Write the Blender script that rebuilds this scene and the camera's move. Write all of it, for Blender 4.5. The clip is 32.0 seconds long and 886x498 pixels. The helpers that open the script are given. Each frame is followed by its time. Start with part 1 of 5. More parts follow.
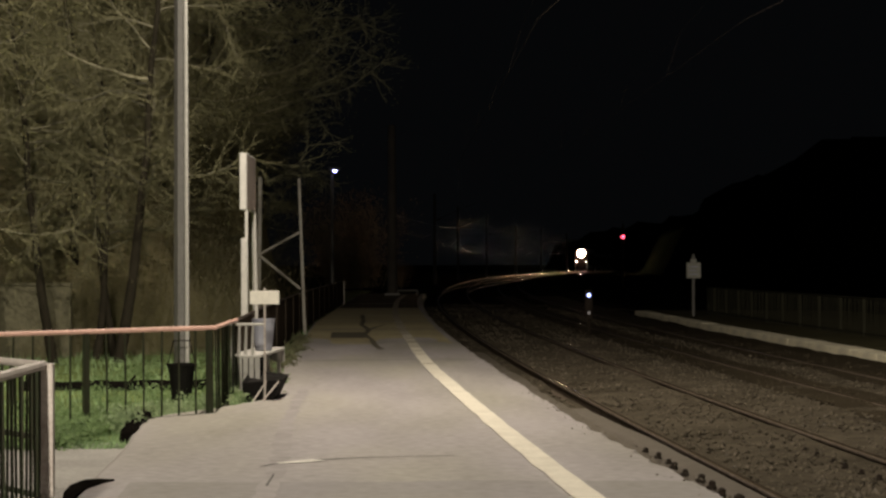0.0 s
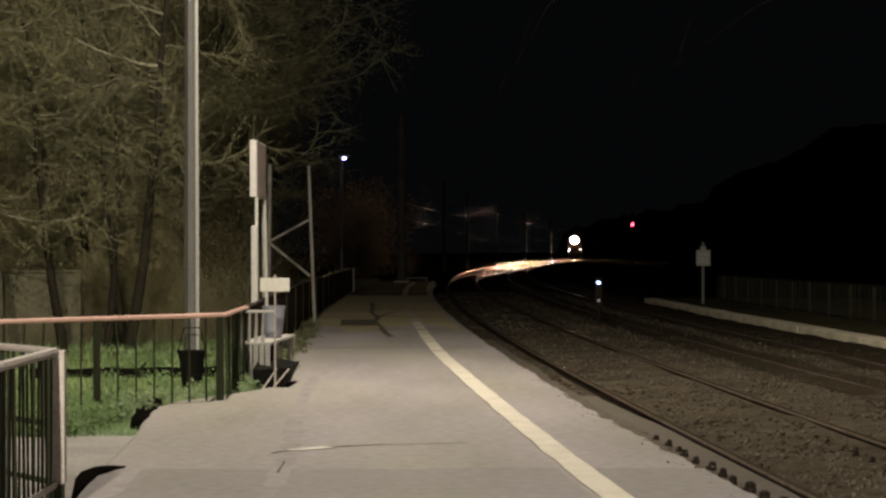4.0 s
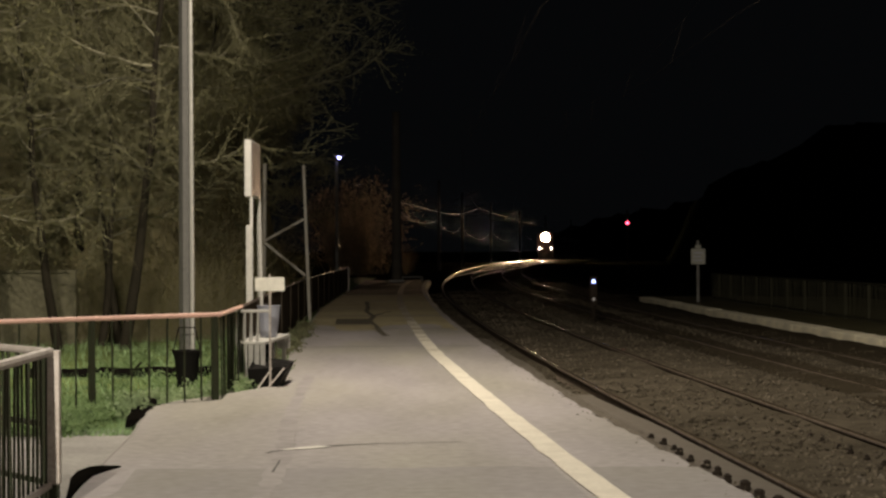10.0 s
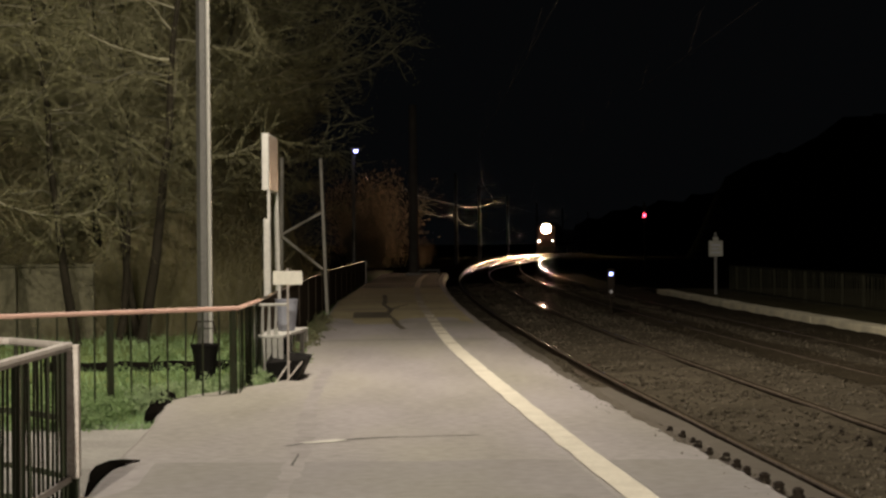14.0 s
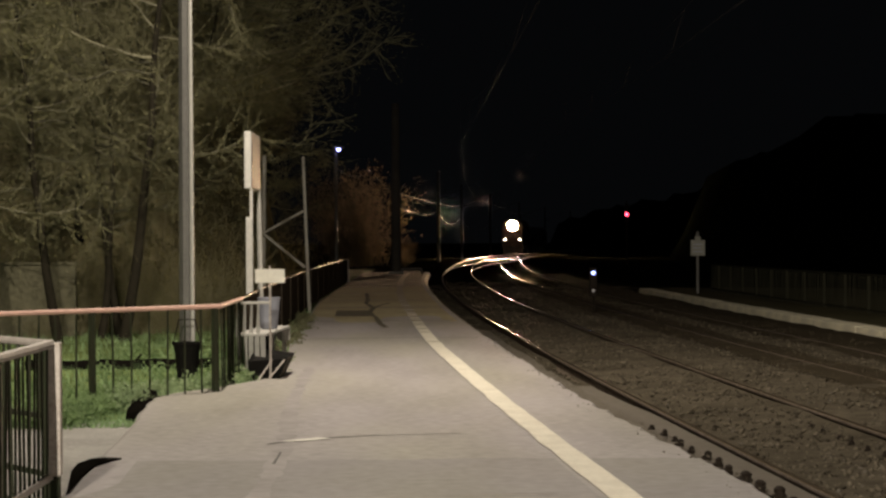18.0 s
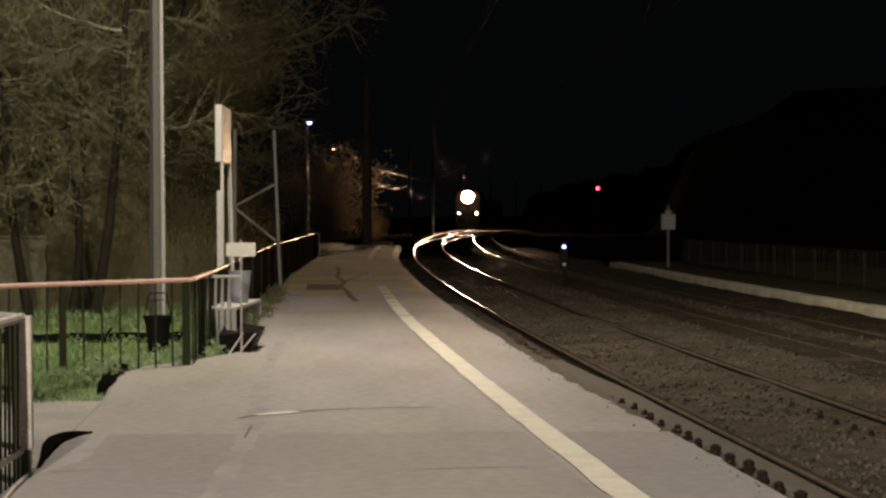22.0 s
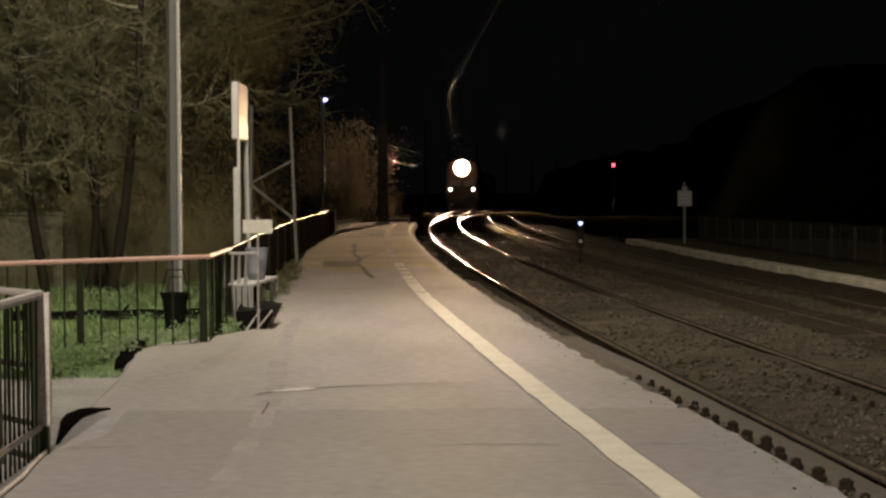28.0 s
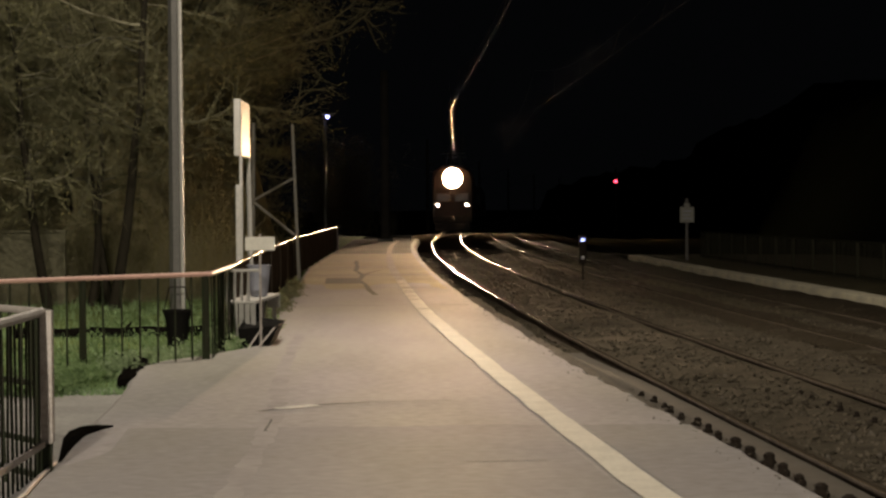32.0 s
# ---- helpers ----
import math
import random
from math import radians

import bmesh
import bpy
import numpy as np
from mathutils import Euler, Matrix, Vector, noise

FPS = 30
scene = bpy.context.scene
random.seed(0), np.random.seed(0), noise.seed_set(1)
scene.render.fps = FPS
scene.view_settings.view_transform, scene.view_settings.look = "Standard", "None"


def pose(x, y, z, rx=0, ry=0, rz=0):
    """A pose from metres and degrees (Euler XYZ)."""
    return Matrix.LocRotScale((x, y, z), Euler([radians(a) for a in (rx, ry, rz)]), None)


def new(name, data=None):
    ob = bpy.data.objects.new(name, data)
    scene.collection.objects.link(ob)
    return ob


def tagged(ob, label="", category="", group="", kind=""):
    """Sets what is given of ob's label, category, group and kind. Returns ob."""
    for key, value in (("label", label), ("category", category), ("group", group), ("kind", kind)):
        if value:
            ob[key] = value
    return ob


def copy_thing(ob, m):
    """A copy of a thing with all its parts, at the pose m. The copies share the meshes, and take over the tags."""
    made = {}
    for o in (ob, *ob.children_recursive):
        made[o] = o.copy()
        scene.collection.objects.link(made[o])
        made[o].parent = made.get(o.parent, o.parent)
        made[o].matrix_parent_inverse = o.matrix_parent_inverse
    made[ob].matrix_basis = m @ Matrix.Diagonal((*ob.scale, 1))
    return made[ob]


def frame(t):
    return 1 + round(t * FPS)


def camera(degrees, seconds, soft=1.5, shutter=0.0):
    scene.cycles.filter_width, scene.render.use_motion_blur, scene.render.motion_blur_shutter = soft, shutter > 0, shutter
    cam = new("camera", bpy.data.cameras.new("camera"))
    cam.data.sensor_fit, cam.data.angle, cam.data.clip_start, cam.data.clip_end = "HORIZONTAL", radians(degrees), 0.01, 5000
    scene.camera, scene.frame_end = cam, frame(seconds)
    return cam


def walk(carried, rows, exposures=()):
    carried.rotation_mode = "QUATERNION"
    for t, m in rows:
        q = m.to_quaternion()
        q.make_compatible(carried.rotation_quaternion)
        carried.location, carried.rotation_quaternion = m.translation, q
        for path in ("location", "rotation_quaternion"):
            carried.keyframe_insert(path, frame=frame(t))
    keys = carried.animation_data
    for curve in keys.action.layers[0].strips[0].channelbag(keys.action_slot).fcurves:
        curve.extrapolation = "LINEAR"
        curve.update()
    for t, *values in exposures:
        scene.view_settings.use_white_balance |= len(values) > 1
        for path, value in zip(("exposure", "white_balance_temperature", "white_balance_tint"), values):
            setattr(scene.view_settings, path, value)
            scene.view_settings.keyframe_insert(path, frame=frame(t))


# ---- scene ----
SECONDS = 32.0
cam = camera(23.92, SECONDS, soft=2.6)

# seconds, eye x y z, pan to the right, tilt up, roll (degrees): a hand-held telephoto view
VIEW = (
    (0, 0.019, 0.005, 1.652, 0.261, 0.416, -0.181),
    (0.5, 0.016, 0.012, 1.652, 0.198, 0.360, -0.130),
    (1, 0.016, 0.011, 1.647, -0.057, 0.364, -0.162),
    (1.5, 0.006, 0.009, 1.646, -0.039, 0.293, -0.184),
    (2, 0.002, 0.019, 1.645, 0.217, 0.007, -0.275),
    (2.5, 0.010, 0.016, 1.648, 0.388, -0.173, -0.442),
    (3, 0.017, -0.010, 1.651, 0.258, -0.089, -0.308),
    (3.5, 0.005, 0.009, 1.650, 0.014, -0.009, -0.109),
    (5.5, 0.004, 0.013, 1.649, 0.062, 0.261, -0.245),
    (6, 0.004, 0.004, 1.651, -0.003, 0.261, -0.288),
    (6.5, 0.008, 0.016, 1.652, -0.039, 0.267, -0.433),
    (7, 0.009, 0.007, 1.650, 0.028, 0.299, -0.418),
    (7.5, 0.011, 0.013, 1.650, 0.113, 0.130, -0.399),
    (8, 0.006, 0.010, 1.652, 0.237, 0.209, -0.261),
    (8.5, 0.006, 0.005, 1.651, 0.243, 0.287, -0.262),
    (9, 0.012, 0.000, 1.651, 0.137, 0.278, -0.279),
    (9.5, 0.011, -0.003, 1.645, 0.111, 0.143, -0.304),
    (10, 0.010, 0.001, 1.651, 0.142, 0.047, -0.280),
    (10.5, 0.008, 0.005, 1.650, 0.305, -0.045, -0.356),
    (11, 0.005, -0.006, 1.650, 0.404, -0.210, -0.333),
    (11.5, 0.007, -0.009, 1.655, 0.355, -0.043, -0.301),
    (12, 0.002, 0.005, 1.648, 0.212, -0.007, -0.289),
    (12.5, 0.004, -0.018, 1.653, 0.049, -0.093, -0.445),
    (13, 0.000, -0.000, 1.650, 0.000, 0.000, -0.500),
    (13.5, 0.001, -0.001, 1.653, -0.052, -0.019, -0.415),
    (14, -0.000, 0.009, 1.652, -0.321, -0.141, -0.468),
    (14.5, 0.001, 0.016, 1.645, -0.414, 0.132, -0.437),
    (16.5, 0.003, -0.002, 1.649, -0.302, -0.199, -0.203),
    (17, -0.001, 0.006, 1.650, -0.116, -0.338, -0.209),
    (17.5, -0.001, -0.006, 1.656, -0.016, -0.398, -0.354),
    (18, -0.001, 0.010, 1.650, 0.161, -0.181, -0.346),
    (18.5, 0.001, -0.013, 1.650, 0.371, 0.100, -0.305),
    (19, -0.004, 0.006, 1.651, 0.381, 0.191, -0.318),
    (19.5, -0.006, -0.014, 1.651, 0.576, 0.048, -0.316),
    (20, -0.009, -0.004, 1.655, 0.718, -0.296, -0.216),
    (20.5, -0.005, -0.014, 1.652, 0.596, -0.480, -0.319),
    (21, -0.011, -0.010, 1.653, 0.548, -0.652, -0.384),
    (21.5, -0.005, -0.004, 1.656, 0.737, -0.876, -0.339),
    (22, -0.002, -0.012, 1.652, 0.953, -0.906, -0.272),
    (22.5, -0.011, -0.005, 1.649, 0.966, -0.957, -0.233),
    (23, -0.012, -0.020, 1.657, 0.806, -1.021, -0.272),
    (23.5, -0.007, -0.003, 1.652, 0.789, -0.972, -0.130),
    (24, -0.009, -0.009, 1.648, 0.957, -0.988, 0.159),
    (24.5, -0.004, -0.010, 1.650, 0.898, -0.839, 0.223),
    (25, -0.013, -0.006, 1.646, 0.863, -0.701, 0.125),
    (25.5, -0.008, -0.006, 1.648, 0.788, -0.688, 0.042),
    (27.5, -0.012, -0.014, 1.645, 0.256, -1.532, -0.329),
    (28, -0.012, -0.013, 1.651, 0.516, -1.539, -0.321),
    (28.5, -0.017, -0.028, 1.648, 0.849, -1.493, -0.264),
    (29, -0.007, -0.019, 1.643, 0.945, -1.433, -0.477),
    (29.5, -0.013, -0.024, 1.650, 0.918, -1.564, -0.520),
    (30, -0.007, -0.037, 1.648, 0.744, -1.643, -0.777),
    (30.5, -0.017, -0.013, 1.649, 0.595, -1.587, -0.705),
    (31, -0.013, -0.021, 1.650, 0.643, -1.550, -0.624),
    (31.5, -0.014, -0.006, 1.651, 0.646, -1.284, -0.537),
    (32, -0.011, -0.017, 1.651, 0.453, -1.080, -0.442),
)
walk(cam, [(t, pose(x, y, z, 90 + tilt, 0, -pan) @ pose(0, 0, 0, 0, 0, roll)) for t, x, y, z, pan, tilt, roll in VIEW],
     exposures=((0, 0.0), (16, 0.0), (20, -0.1), (25, -0.2), (28, -0.35), (30, -0.6), (32, -0.6)))

# ---- night sky and the station's lamps ----
world = bpy.data.worlds.new("night")
scene.world = world
world.use_nodes = True
world.node_tree.nodes["Background"].inputs["Color"].default_value = (0.8, 0.88, 1.0, 1)
world.node_tree.nodes["Background"].inputs["Strength"].default_value = 0.0021


def lamp(name, place, watts, color, size=0.15, cone=0):
    data = bpy.data.lights.new(name, "SPOT" if cone else "POINT")
    data.energy, data.color, data.shadow_soft_size = watts, color, size
    if cone:  # a luminaire that cuts off towards the horizon
        data.spot_size, data.spot_blend = math.radians(cone), 0.35
    ob = new(name, data)
    ob.matrix_world = pose(*place)
    return tagged(ob, "light of a station lamp above the platform", "lamp light", kind="structure")


lamp("lamp_light", (-1.0, 25.75, 10.75), 6500, (1.0, 0.88, 0.72))
lamp("lamp_light", (-2.4, -10.0, 11.0), 32000, (1.0, 0.89, 0.73))

# ---- the plan: curves of the line, in metres ----
def rail_x(y):
    """The platform-side rail of the near track."""
    d = y - 115
    return 0.366 + 0.01044 * d + (0.000338 if d < 0 else 0.00022) * d * d


def heading(y):
    return math.atan(0.01044 + 2 * (0.000338 if y < 115 else 0.00022) * (y - 115))


def ease(a, b, v):
    s = min(1, max(0, (v - a) / (b - a)))
    return s * s * (3 - 2 * s)


def edge_x(y):
    return rail_x(y) - 0.62 - 0.11 * ease(16, 22, y) - 0.1 * ease(58, 105, y)


def line_x(y):
    d = y - 115
    return -1.46 + 0.01642 * d + (0.00042 if d < 0 else 0.0002) * d * d + 0.1 * ease(32, 50, y) - 0.1 * ease(75, 105, y)


LEFT_EDGE = ((-45, -2.3), (-12, -2.45), (14, -2.5), (16, -2.62), (18.8, -2.78), (22.4, -3.1), (23.1, -2.95), (24.8, -2.32), (25.5, -2.15),
             (27.5, -2.25), (31.2, -2.62), (33.1, -2.46), (39, -2.56), (44.5, -2.8), (49, -3.0), (60, -3.4), (84, -3.7), (118, -4.1))


def left_x(y):
    return float(np.interp(y, [a for a, b in LEFT_EDGE], [b for a, b in LEFT_EDGE]))


GAUGE, TRACK2, RAIL_Z, RAIL2_Z, BED_Z = 1.52, 3.72, -0.09, -0.15, -0.25


# ---- materials ----
def material(name, color, rough=0.8, metal=0.0, vary=0.25, scale=3.0, fine=40.0, bump=0.3, dist=0.01, tint=None, spec=0.5, random_amount=0.0, island=0.0, drift=None):
    """A surface whose colour drifts at two scales towards tint, with fine relief; drift: a third colour in broad patches, and their scale."""
    m = bpy.data.materials.new(name)
    m.use_nodes = True
    t = m.node_tree
    n, l = t.nodes, t.links
    b = n["Principled BSDF"]
    b.inputs["Roughness"].default_value, b.inputs["Metallic"].default_value = rough, metal
    b.inputs["Specular IOR Level"].default_value = spec
    co = n.new("ShaderNodeTexCoord")
    big, small = n.new("ShaderNodeTexNoise"), n.new("ShaderNodeTexNoise")
    for node, s, detail in ((big, scale, 4), (small, fine, 3)):
        node.inputs["Scale"].default_value, node.inputs["Detail"].default_value = s, detail
        l.new(co.outputs["Object"], node.inputs["Vector"])
    tint = tint or tuple(c * 0.45 for c in color)
    mix = n.new("ShaderNodeMix")
    mix.data_type = "RGBA"
    mix.inputs["A"].default_value, mix.inputs["B"].default_value = (*color, 1), (*tint, 1)
    add = n.new("ShaderNodeMath")
    add.operation = "ADD"
    l.new(big.outputs["Fac"], add.inputs[0])
    l.new(small.outputs["Fac"], add.inputs[1])
    ramp = n.new("ShaderNodeMapRange")
    ramp.inputs["From Min"].default_value, ramp.inputs["From Max"].default_value = 0.75, 1.3
    ramp.inputs["To Max"].default_value = min(1, vary * 2)
    l.new(add.outputs[0], ramp.inputs["Value"])
    l.new(ramp.outputs["Result"], mix.inputs["Factor"])
    out = mix.outputs["Result"]
    if drift:
        broad, span, stain = n.new("ShaderNodeTexNoise"), n.new("ShaderNodeMapRange"), n.new("ShaderNodeMix")
        broad.inputs["Scale"].default_value, broad.inputs["Detail"].default_value = drift[1], 2
        stretch = n.new("ShaderNodeMapping")
        stretch.inputs["Scale"].default_value = (1, 0.22, 1)
        l.new(co.outputs["Object"], stretch.inputs["Vector"])
        l.new(stretch.outputs["Vector"], broad.inputs["Vector"])
        l.new(stretch.outputs["Vector"], big.inputs["Vector"])
        span.inputs["From Min"].default_value, span.inputs["From Max"].default_value, span.inputs["To Max"].default_value = 0.4, 0.62, 0.8
        l.new(broad.outputs["Fac"], span.inputs["Value"])
        stain.data_type, stain.blend_type = "RGBA", "MULTIPLY"
        stain.inputs["B"].default_value = (*drift[0], 1)
        l.new(span.outputs["Result"], stain.inputs["Factor"])
        l.new(out, stain.inputs["A"])
        out = stain.outputs["Result"]
    if random_amount or island:
        info, value = n.new("ShaderNodeNewGeometry" if island else "ShaderNodeObjectInfo"), n.new("ShaderNodeHueSaturation")
        span = n.new("ShaderNodeMapRange")
        amount = island or random_amount
        span.inputs["To Min"].default_value, span.inputs["To Max"].default_value = 1 - amount, 1 + amount
        l.new(info.outputs["Random Per Island" if island else "Random"], span.inputs["Value"])
        l.new(span.outputs["Result"], value.inputs["Value"])
        l.new(out, value.inputs["Color"])
        out = value.outputs["Color"]
    l.new(out, b.inputs["Base Color"])
    bp = n.new("ShaderNodeBump")
    bp.inputs["Strength"].default_value, bp.inputs["Distance"].default_value = bump, dist
    l.new(small.outputs["Fac"], bp.inputs["Height"])
    l.new(bp.outputs["Normal"], b.inputs["Normal"])
    return m


def leafy(name, color, tint):
    """A thin leaf that lets light through."""
    m = material(name, color, 0.75, vary=0.4, scale=0.8, fine=6, tint=tint, bump=0.1, spec=0.2)
    n, l = m.node_tree.nodes, m.node_tree.links
    through_light, mixed = n.new("ShaderNodeBsdfTranslucent"), n.new("ShaderNodeMixShader")
    b = n["Principled BSDF"]
    l.new(b.inputs["Base Color"].links[0].from_socket, through_light.inputs["Color"])
    mixed.inputs[0].default_value = 0.45
    l.new(b.outputs[0], mixed.inputs[1])
    l.new(through_light.outputs[0], mixed.inputs[2])
    l.new(mixed.outputs[0], n["Material Output"].inputs["Surface"])
    return m


def glowing(name, color, strength):
    m = bpy.data.materials.new(name)
    m.use_nodes = True
    b = m.node_tree.nodes["Principled BSDF"]
    b.inputs["Base Color"].default_value = (*color, 1)
    b.inputs["Emission Color"].default_value = (*color, 1)
    b.inputs["Emission Strength"].default_value = strength
    return m


ASPHALT = material("worn_asphalt", (0.355, 0.326, 0.325), 0.75, vary=0.5, scale=0.8, fine=9, bump=0.3, dist=0.005, tint=(0.235, 0.217, 0.212), spec=0.2, drift=((0.93, 0.95, 0.8), 0.5))
PATH = material("path_asphalt", (0.36, 0.345, 0.32), 0.9, vary=0.3, scale=1.2, fine=25, bump=0.35, spec=0.05)
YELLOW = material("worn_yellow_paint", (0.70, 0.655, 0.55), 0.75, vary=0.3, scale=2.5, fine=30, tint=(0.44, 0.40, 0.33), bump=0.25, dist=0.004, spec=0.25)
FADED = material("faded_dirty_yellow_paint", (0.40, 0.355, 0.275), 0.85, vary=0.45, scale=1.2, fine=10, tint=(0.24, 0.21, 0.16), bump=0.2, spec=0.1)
BALLAST = material("ballast_gravel", (0.081, 0.068, 0.049), 0.95, vary=0.55, scale=0.9, fine=5, bump=0.2, dist=0.03, tint=(0.036, 0.03, 0.021), spec=0.02)
OILY = material("oily_dark_ballast", (0.04, 0.032, 0.021), 0.95, vary=0.45, scale=1.0, fine=16, bump=0.2, dist=0.03, tint=(0.022, 0.018, 0.012), spec=0.02)
OILY_STONE = material("oily_dark_ballast_stone", (0.065, 0.053, 0.034), 0.9, vary=0.45, scale=2.0, fine=30, bump=0.4, tint=(0.022, 0.018, 0.014), spec=0.03, island=0.4)
DIM_RAIL = material("dark_far_handrail", (0.06, 0.045, 0.038), 0.5, vary=0.3, scale=4, fine=40, bump=0.1, spec=0.2)
PANEL = material("dark_brown_sheet_panel", (0.075, 0.06, 0.046), 0.95, vary=0.4, scale=1.5, fine=18, bump=0.15, spec=0)
TWIG_FINE = material("fine_olive_twig", (0.175, 0.166, 0.088), 0.9, vary=0.3, scale=0.6, fine=8, tint=(0.13, 0.122, 0.062))
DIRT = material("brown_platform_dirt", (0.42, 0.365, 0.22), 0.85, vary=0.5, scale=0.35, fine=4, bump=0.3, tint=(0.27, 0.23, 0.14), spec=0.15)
STONE_SHADE = material("stone_shade_ballast", (0.026, 0.022, 0.017), 0.95, vary=0.4, scale=0.5, fine=6, bump=0.3, dist=0.04, spec=0)
DARK_FAR_END = material("dark_platform_end", (0.09, 0.077, 0.052), 0.95, vary=0.5, scale=0.35, fine=4, bump=0.3, tint=(0.04, 0.034, 0.025), spec=0.03)
DUST = material("pale_dusty_gravel", (0.125, 0.11, 0.09), 0.95, vary=0.5, scale=1.2, fine=12, bump=0.6, dist=0.02, tint=(0.09, 0.078, 0.062), spec=0.02)
STONE = material("ballast_stone", (0.096, 0.081, 0.061), 0.9, vary=0.55, scale=0.9, fine=5, bump=0.4, tint=(0.06, 0.051, 0.036), spec=0.03, island=0.5)
GRASS = material("spring_grass_soil", (0.18, 0.235, 0.083), 0.95, vary=0.5, scale=1.1, fine=24, bump=0.8, dist=0.03, tint=(0.07, 0.09, 0.034), spec=0.02)
BLADE = material("grass_blade", (0.35, 0.5, 0.245), 0.8, vary=0.5, scale=1.3, fine=12, bump=0.1, tint=(0.07, 0.115, 0.05), spec=0.15, island=0.3)
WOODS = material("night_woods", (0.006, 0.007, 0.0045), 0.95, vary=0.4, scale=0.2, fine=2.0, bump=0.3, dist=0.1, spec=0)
EARTH = material("dark_earth", (0.022, 0.02, 0.013), 0.95, vary=0.4, scale=0.3, fine=6, bump=0.1, dist=0.03, spec=0)
DARK_CONCRETE = material("blackened_concrete", (0.07, 0.062, 0.052), 0.95, vary=0.35, scale=2, fine=35, bump=0.4, spec=0.03)
CONCRETE = material("concrete", (0.27, 0.26, 0.24), 0.9, vary=0.35, scale=2, fine=35, bump=0.4, random_amount=0.15, spec=0.1)
KERB = material("whitewashed_kerb", (0.76, 0.69, 0.49), 0.85, vary=0.45, scale=1.2, fine=18, bump=0.4, tint=(0.4, 0.37, 0.3), random_amount=0.1)
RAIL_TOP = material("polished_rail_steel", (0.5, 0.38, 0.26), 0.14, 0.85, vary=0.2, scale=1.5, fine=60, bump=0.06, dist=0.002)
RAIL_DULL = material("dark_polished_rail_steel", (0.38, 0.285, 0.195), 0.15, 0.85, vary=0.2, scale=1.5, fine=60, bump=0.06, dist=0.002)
RAIL_SIDE = material("rusty_rail_steel", (0.12, 0.095, 0.072), 0.85, 0.1, vary=0.4, scale=6, fine=60, tint=(0.03, 0.022, 0.016), spec=0.1)
SLEEPER = material("weathered_sleeper", (0.085, 0.078, 0.068), 0.9, vary=0.35, scale=4, fine=40, random_amount=0.2, spec=0.05)
FASTENER = material("oily_fastening_iron", (0.02, 0.015, 0.011), 0.85, 0.0, vary=0.3, scale=10, fine=60, spec=0.1)
POLE = material("galvanised_steel", (0.15, 0.144, 0.132), 0.6, 0.1, vary=0.3, scale=1.5, fine=25, bump=0.12)
POLE_WHITE = material("whitewashed_post", (0.47, 0.455, 0.42), 0.75, vary=0.25, scale=3, fine=25, bump=0.15)
SIGN_BOX = material("pale_sign_sheet", (0.49, 0.475, 0.44), 0.6, vary=0.2, scale=2, fine=18, bump=0.08)
FAR_BOARD = material("dim_far_sign_sheet", (0.24, 0.235, 0.2), 0.6, vary=0.25, scale=3, fine=18, bump=0.08)
SHADED_SIGN_FACE = material("shaded_sign_face", (0.22, 0.185, 0.165), 0.5, vary=0.3, scale=2, fine=14, bump=0.05)
POLE_HIGHLIGHT = material("pole_highlight_strip", (0.47, 0.455, 0.42), 0.55, vary=0.15, scale=2, fine=20, bump=0.05)
WHITE = material("white_enamel", (0.84, 0.81, 0.71), 0.5, vary=0.15, scale=4, fine=30, bump=0.08)
PINK_RAIL = material("faded_red_handrail_paint", (0.62, 0.385, 0.315), 0.55, vary=0.35, scale=4, fine=40, bump=0.1, tint=(0.45, 0.28, 0.23))
GREEN_BAR = material("dark_green_fence_paint", (0.032, 0.042, 0.024), 0.55, vary=0.35, scale=5, fine=40, tint=(0.035, 0.026, 0.018), spec=0.12)
DULL_BAR = material("dull_black_green_fence", (0.032, 0.031, 0.021), 0.9, vary=0.3, scale=5, fine=40, spec=0)
BRACE = material("dull_galvanised_brace", (0.3, 0.29, 0.255), 0.7, vary=0.35, scale=4, fine=40, tint=(0.2, 0.17, 0.13))
GREY_POST = material("chalky_grey_post", (0.51, 0.47, 0.43), 0.7, vary=0.4, scale=5, fine=40, tint=(0.3, 0.25, 0.22))
BLACK_PLASTIC = material("black_rubber_bin", (0.012, 0.011, 0.01), 0.75, vary=0.3, scale=6, fine=40, spec=0.06)
SHADE_BLACK = material("shade_black", (0.007, 0.006, 0.005), 0.95, vary=0.3, spec=0)
BLUE_GREY = material("blue_grey_board", (0.30, 0.31, 0.36), 0.6, vary=0.2, scale=4, fine=30)
BARK = material("grey_brown_bark", (0.03, 0.026, 0.018), 0.95, vary=0.4, scale=2, fine=25, bump=0.6, spec=0.05)
TWIG = material("pale_bare_twig", (0.22, 0.205, 0.138), 0.85, vary=0.4, scale=0.6, fine=8, tint=(0.115, 0.107, 0.068), random_amount=0.6)
WEED_PALE = leafy("pale_new_weed_leaf", (0.39, 0.48, 0.27), (0.17, 0.24, 0.12))
WEED = leafy("fresh_weed_leaf", (0.27, 0.38, 0.17), (0.08, 0.125, 0.05))
WEED_DULL = leafy("dull_olive_weed_leaf", (0.2, 0.2, 0.115), (0.08, 0.082, 0.045))
STEM = material("brown_thicket_stem", (0.28, 0.25, 0.15), 0.9, vary=0.35, scale=0.6, fine=8, tint=(0.13, 0.115, 0.065))
LEAF = leafy("young_olive_leaf", (0.245, 0.235, 0.105), (0.145, 0.14, 0.06))
SHRUB_LEAF = leafy("fresh_olive_shrub_leaf", (0.27, 0.25, 0.12), (0.17, 0.155, 0.075))
DRY_LEAF = leafy("dry_brown_leaf", (0.33, 0.255, 0.18), (0.19, 0.146, 0.105))
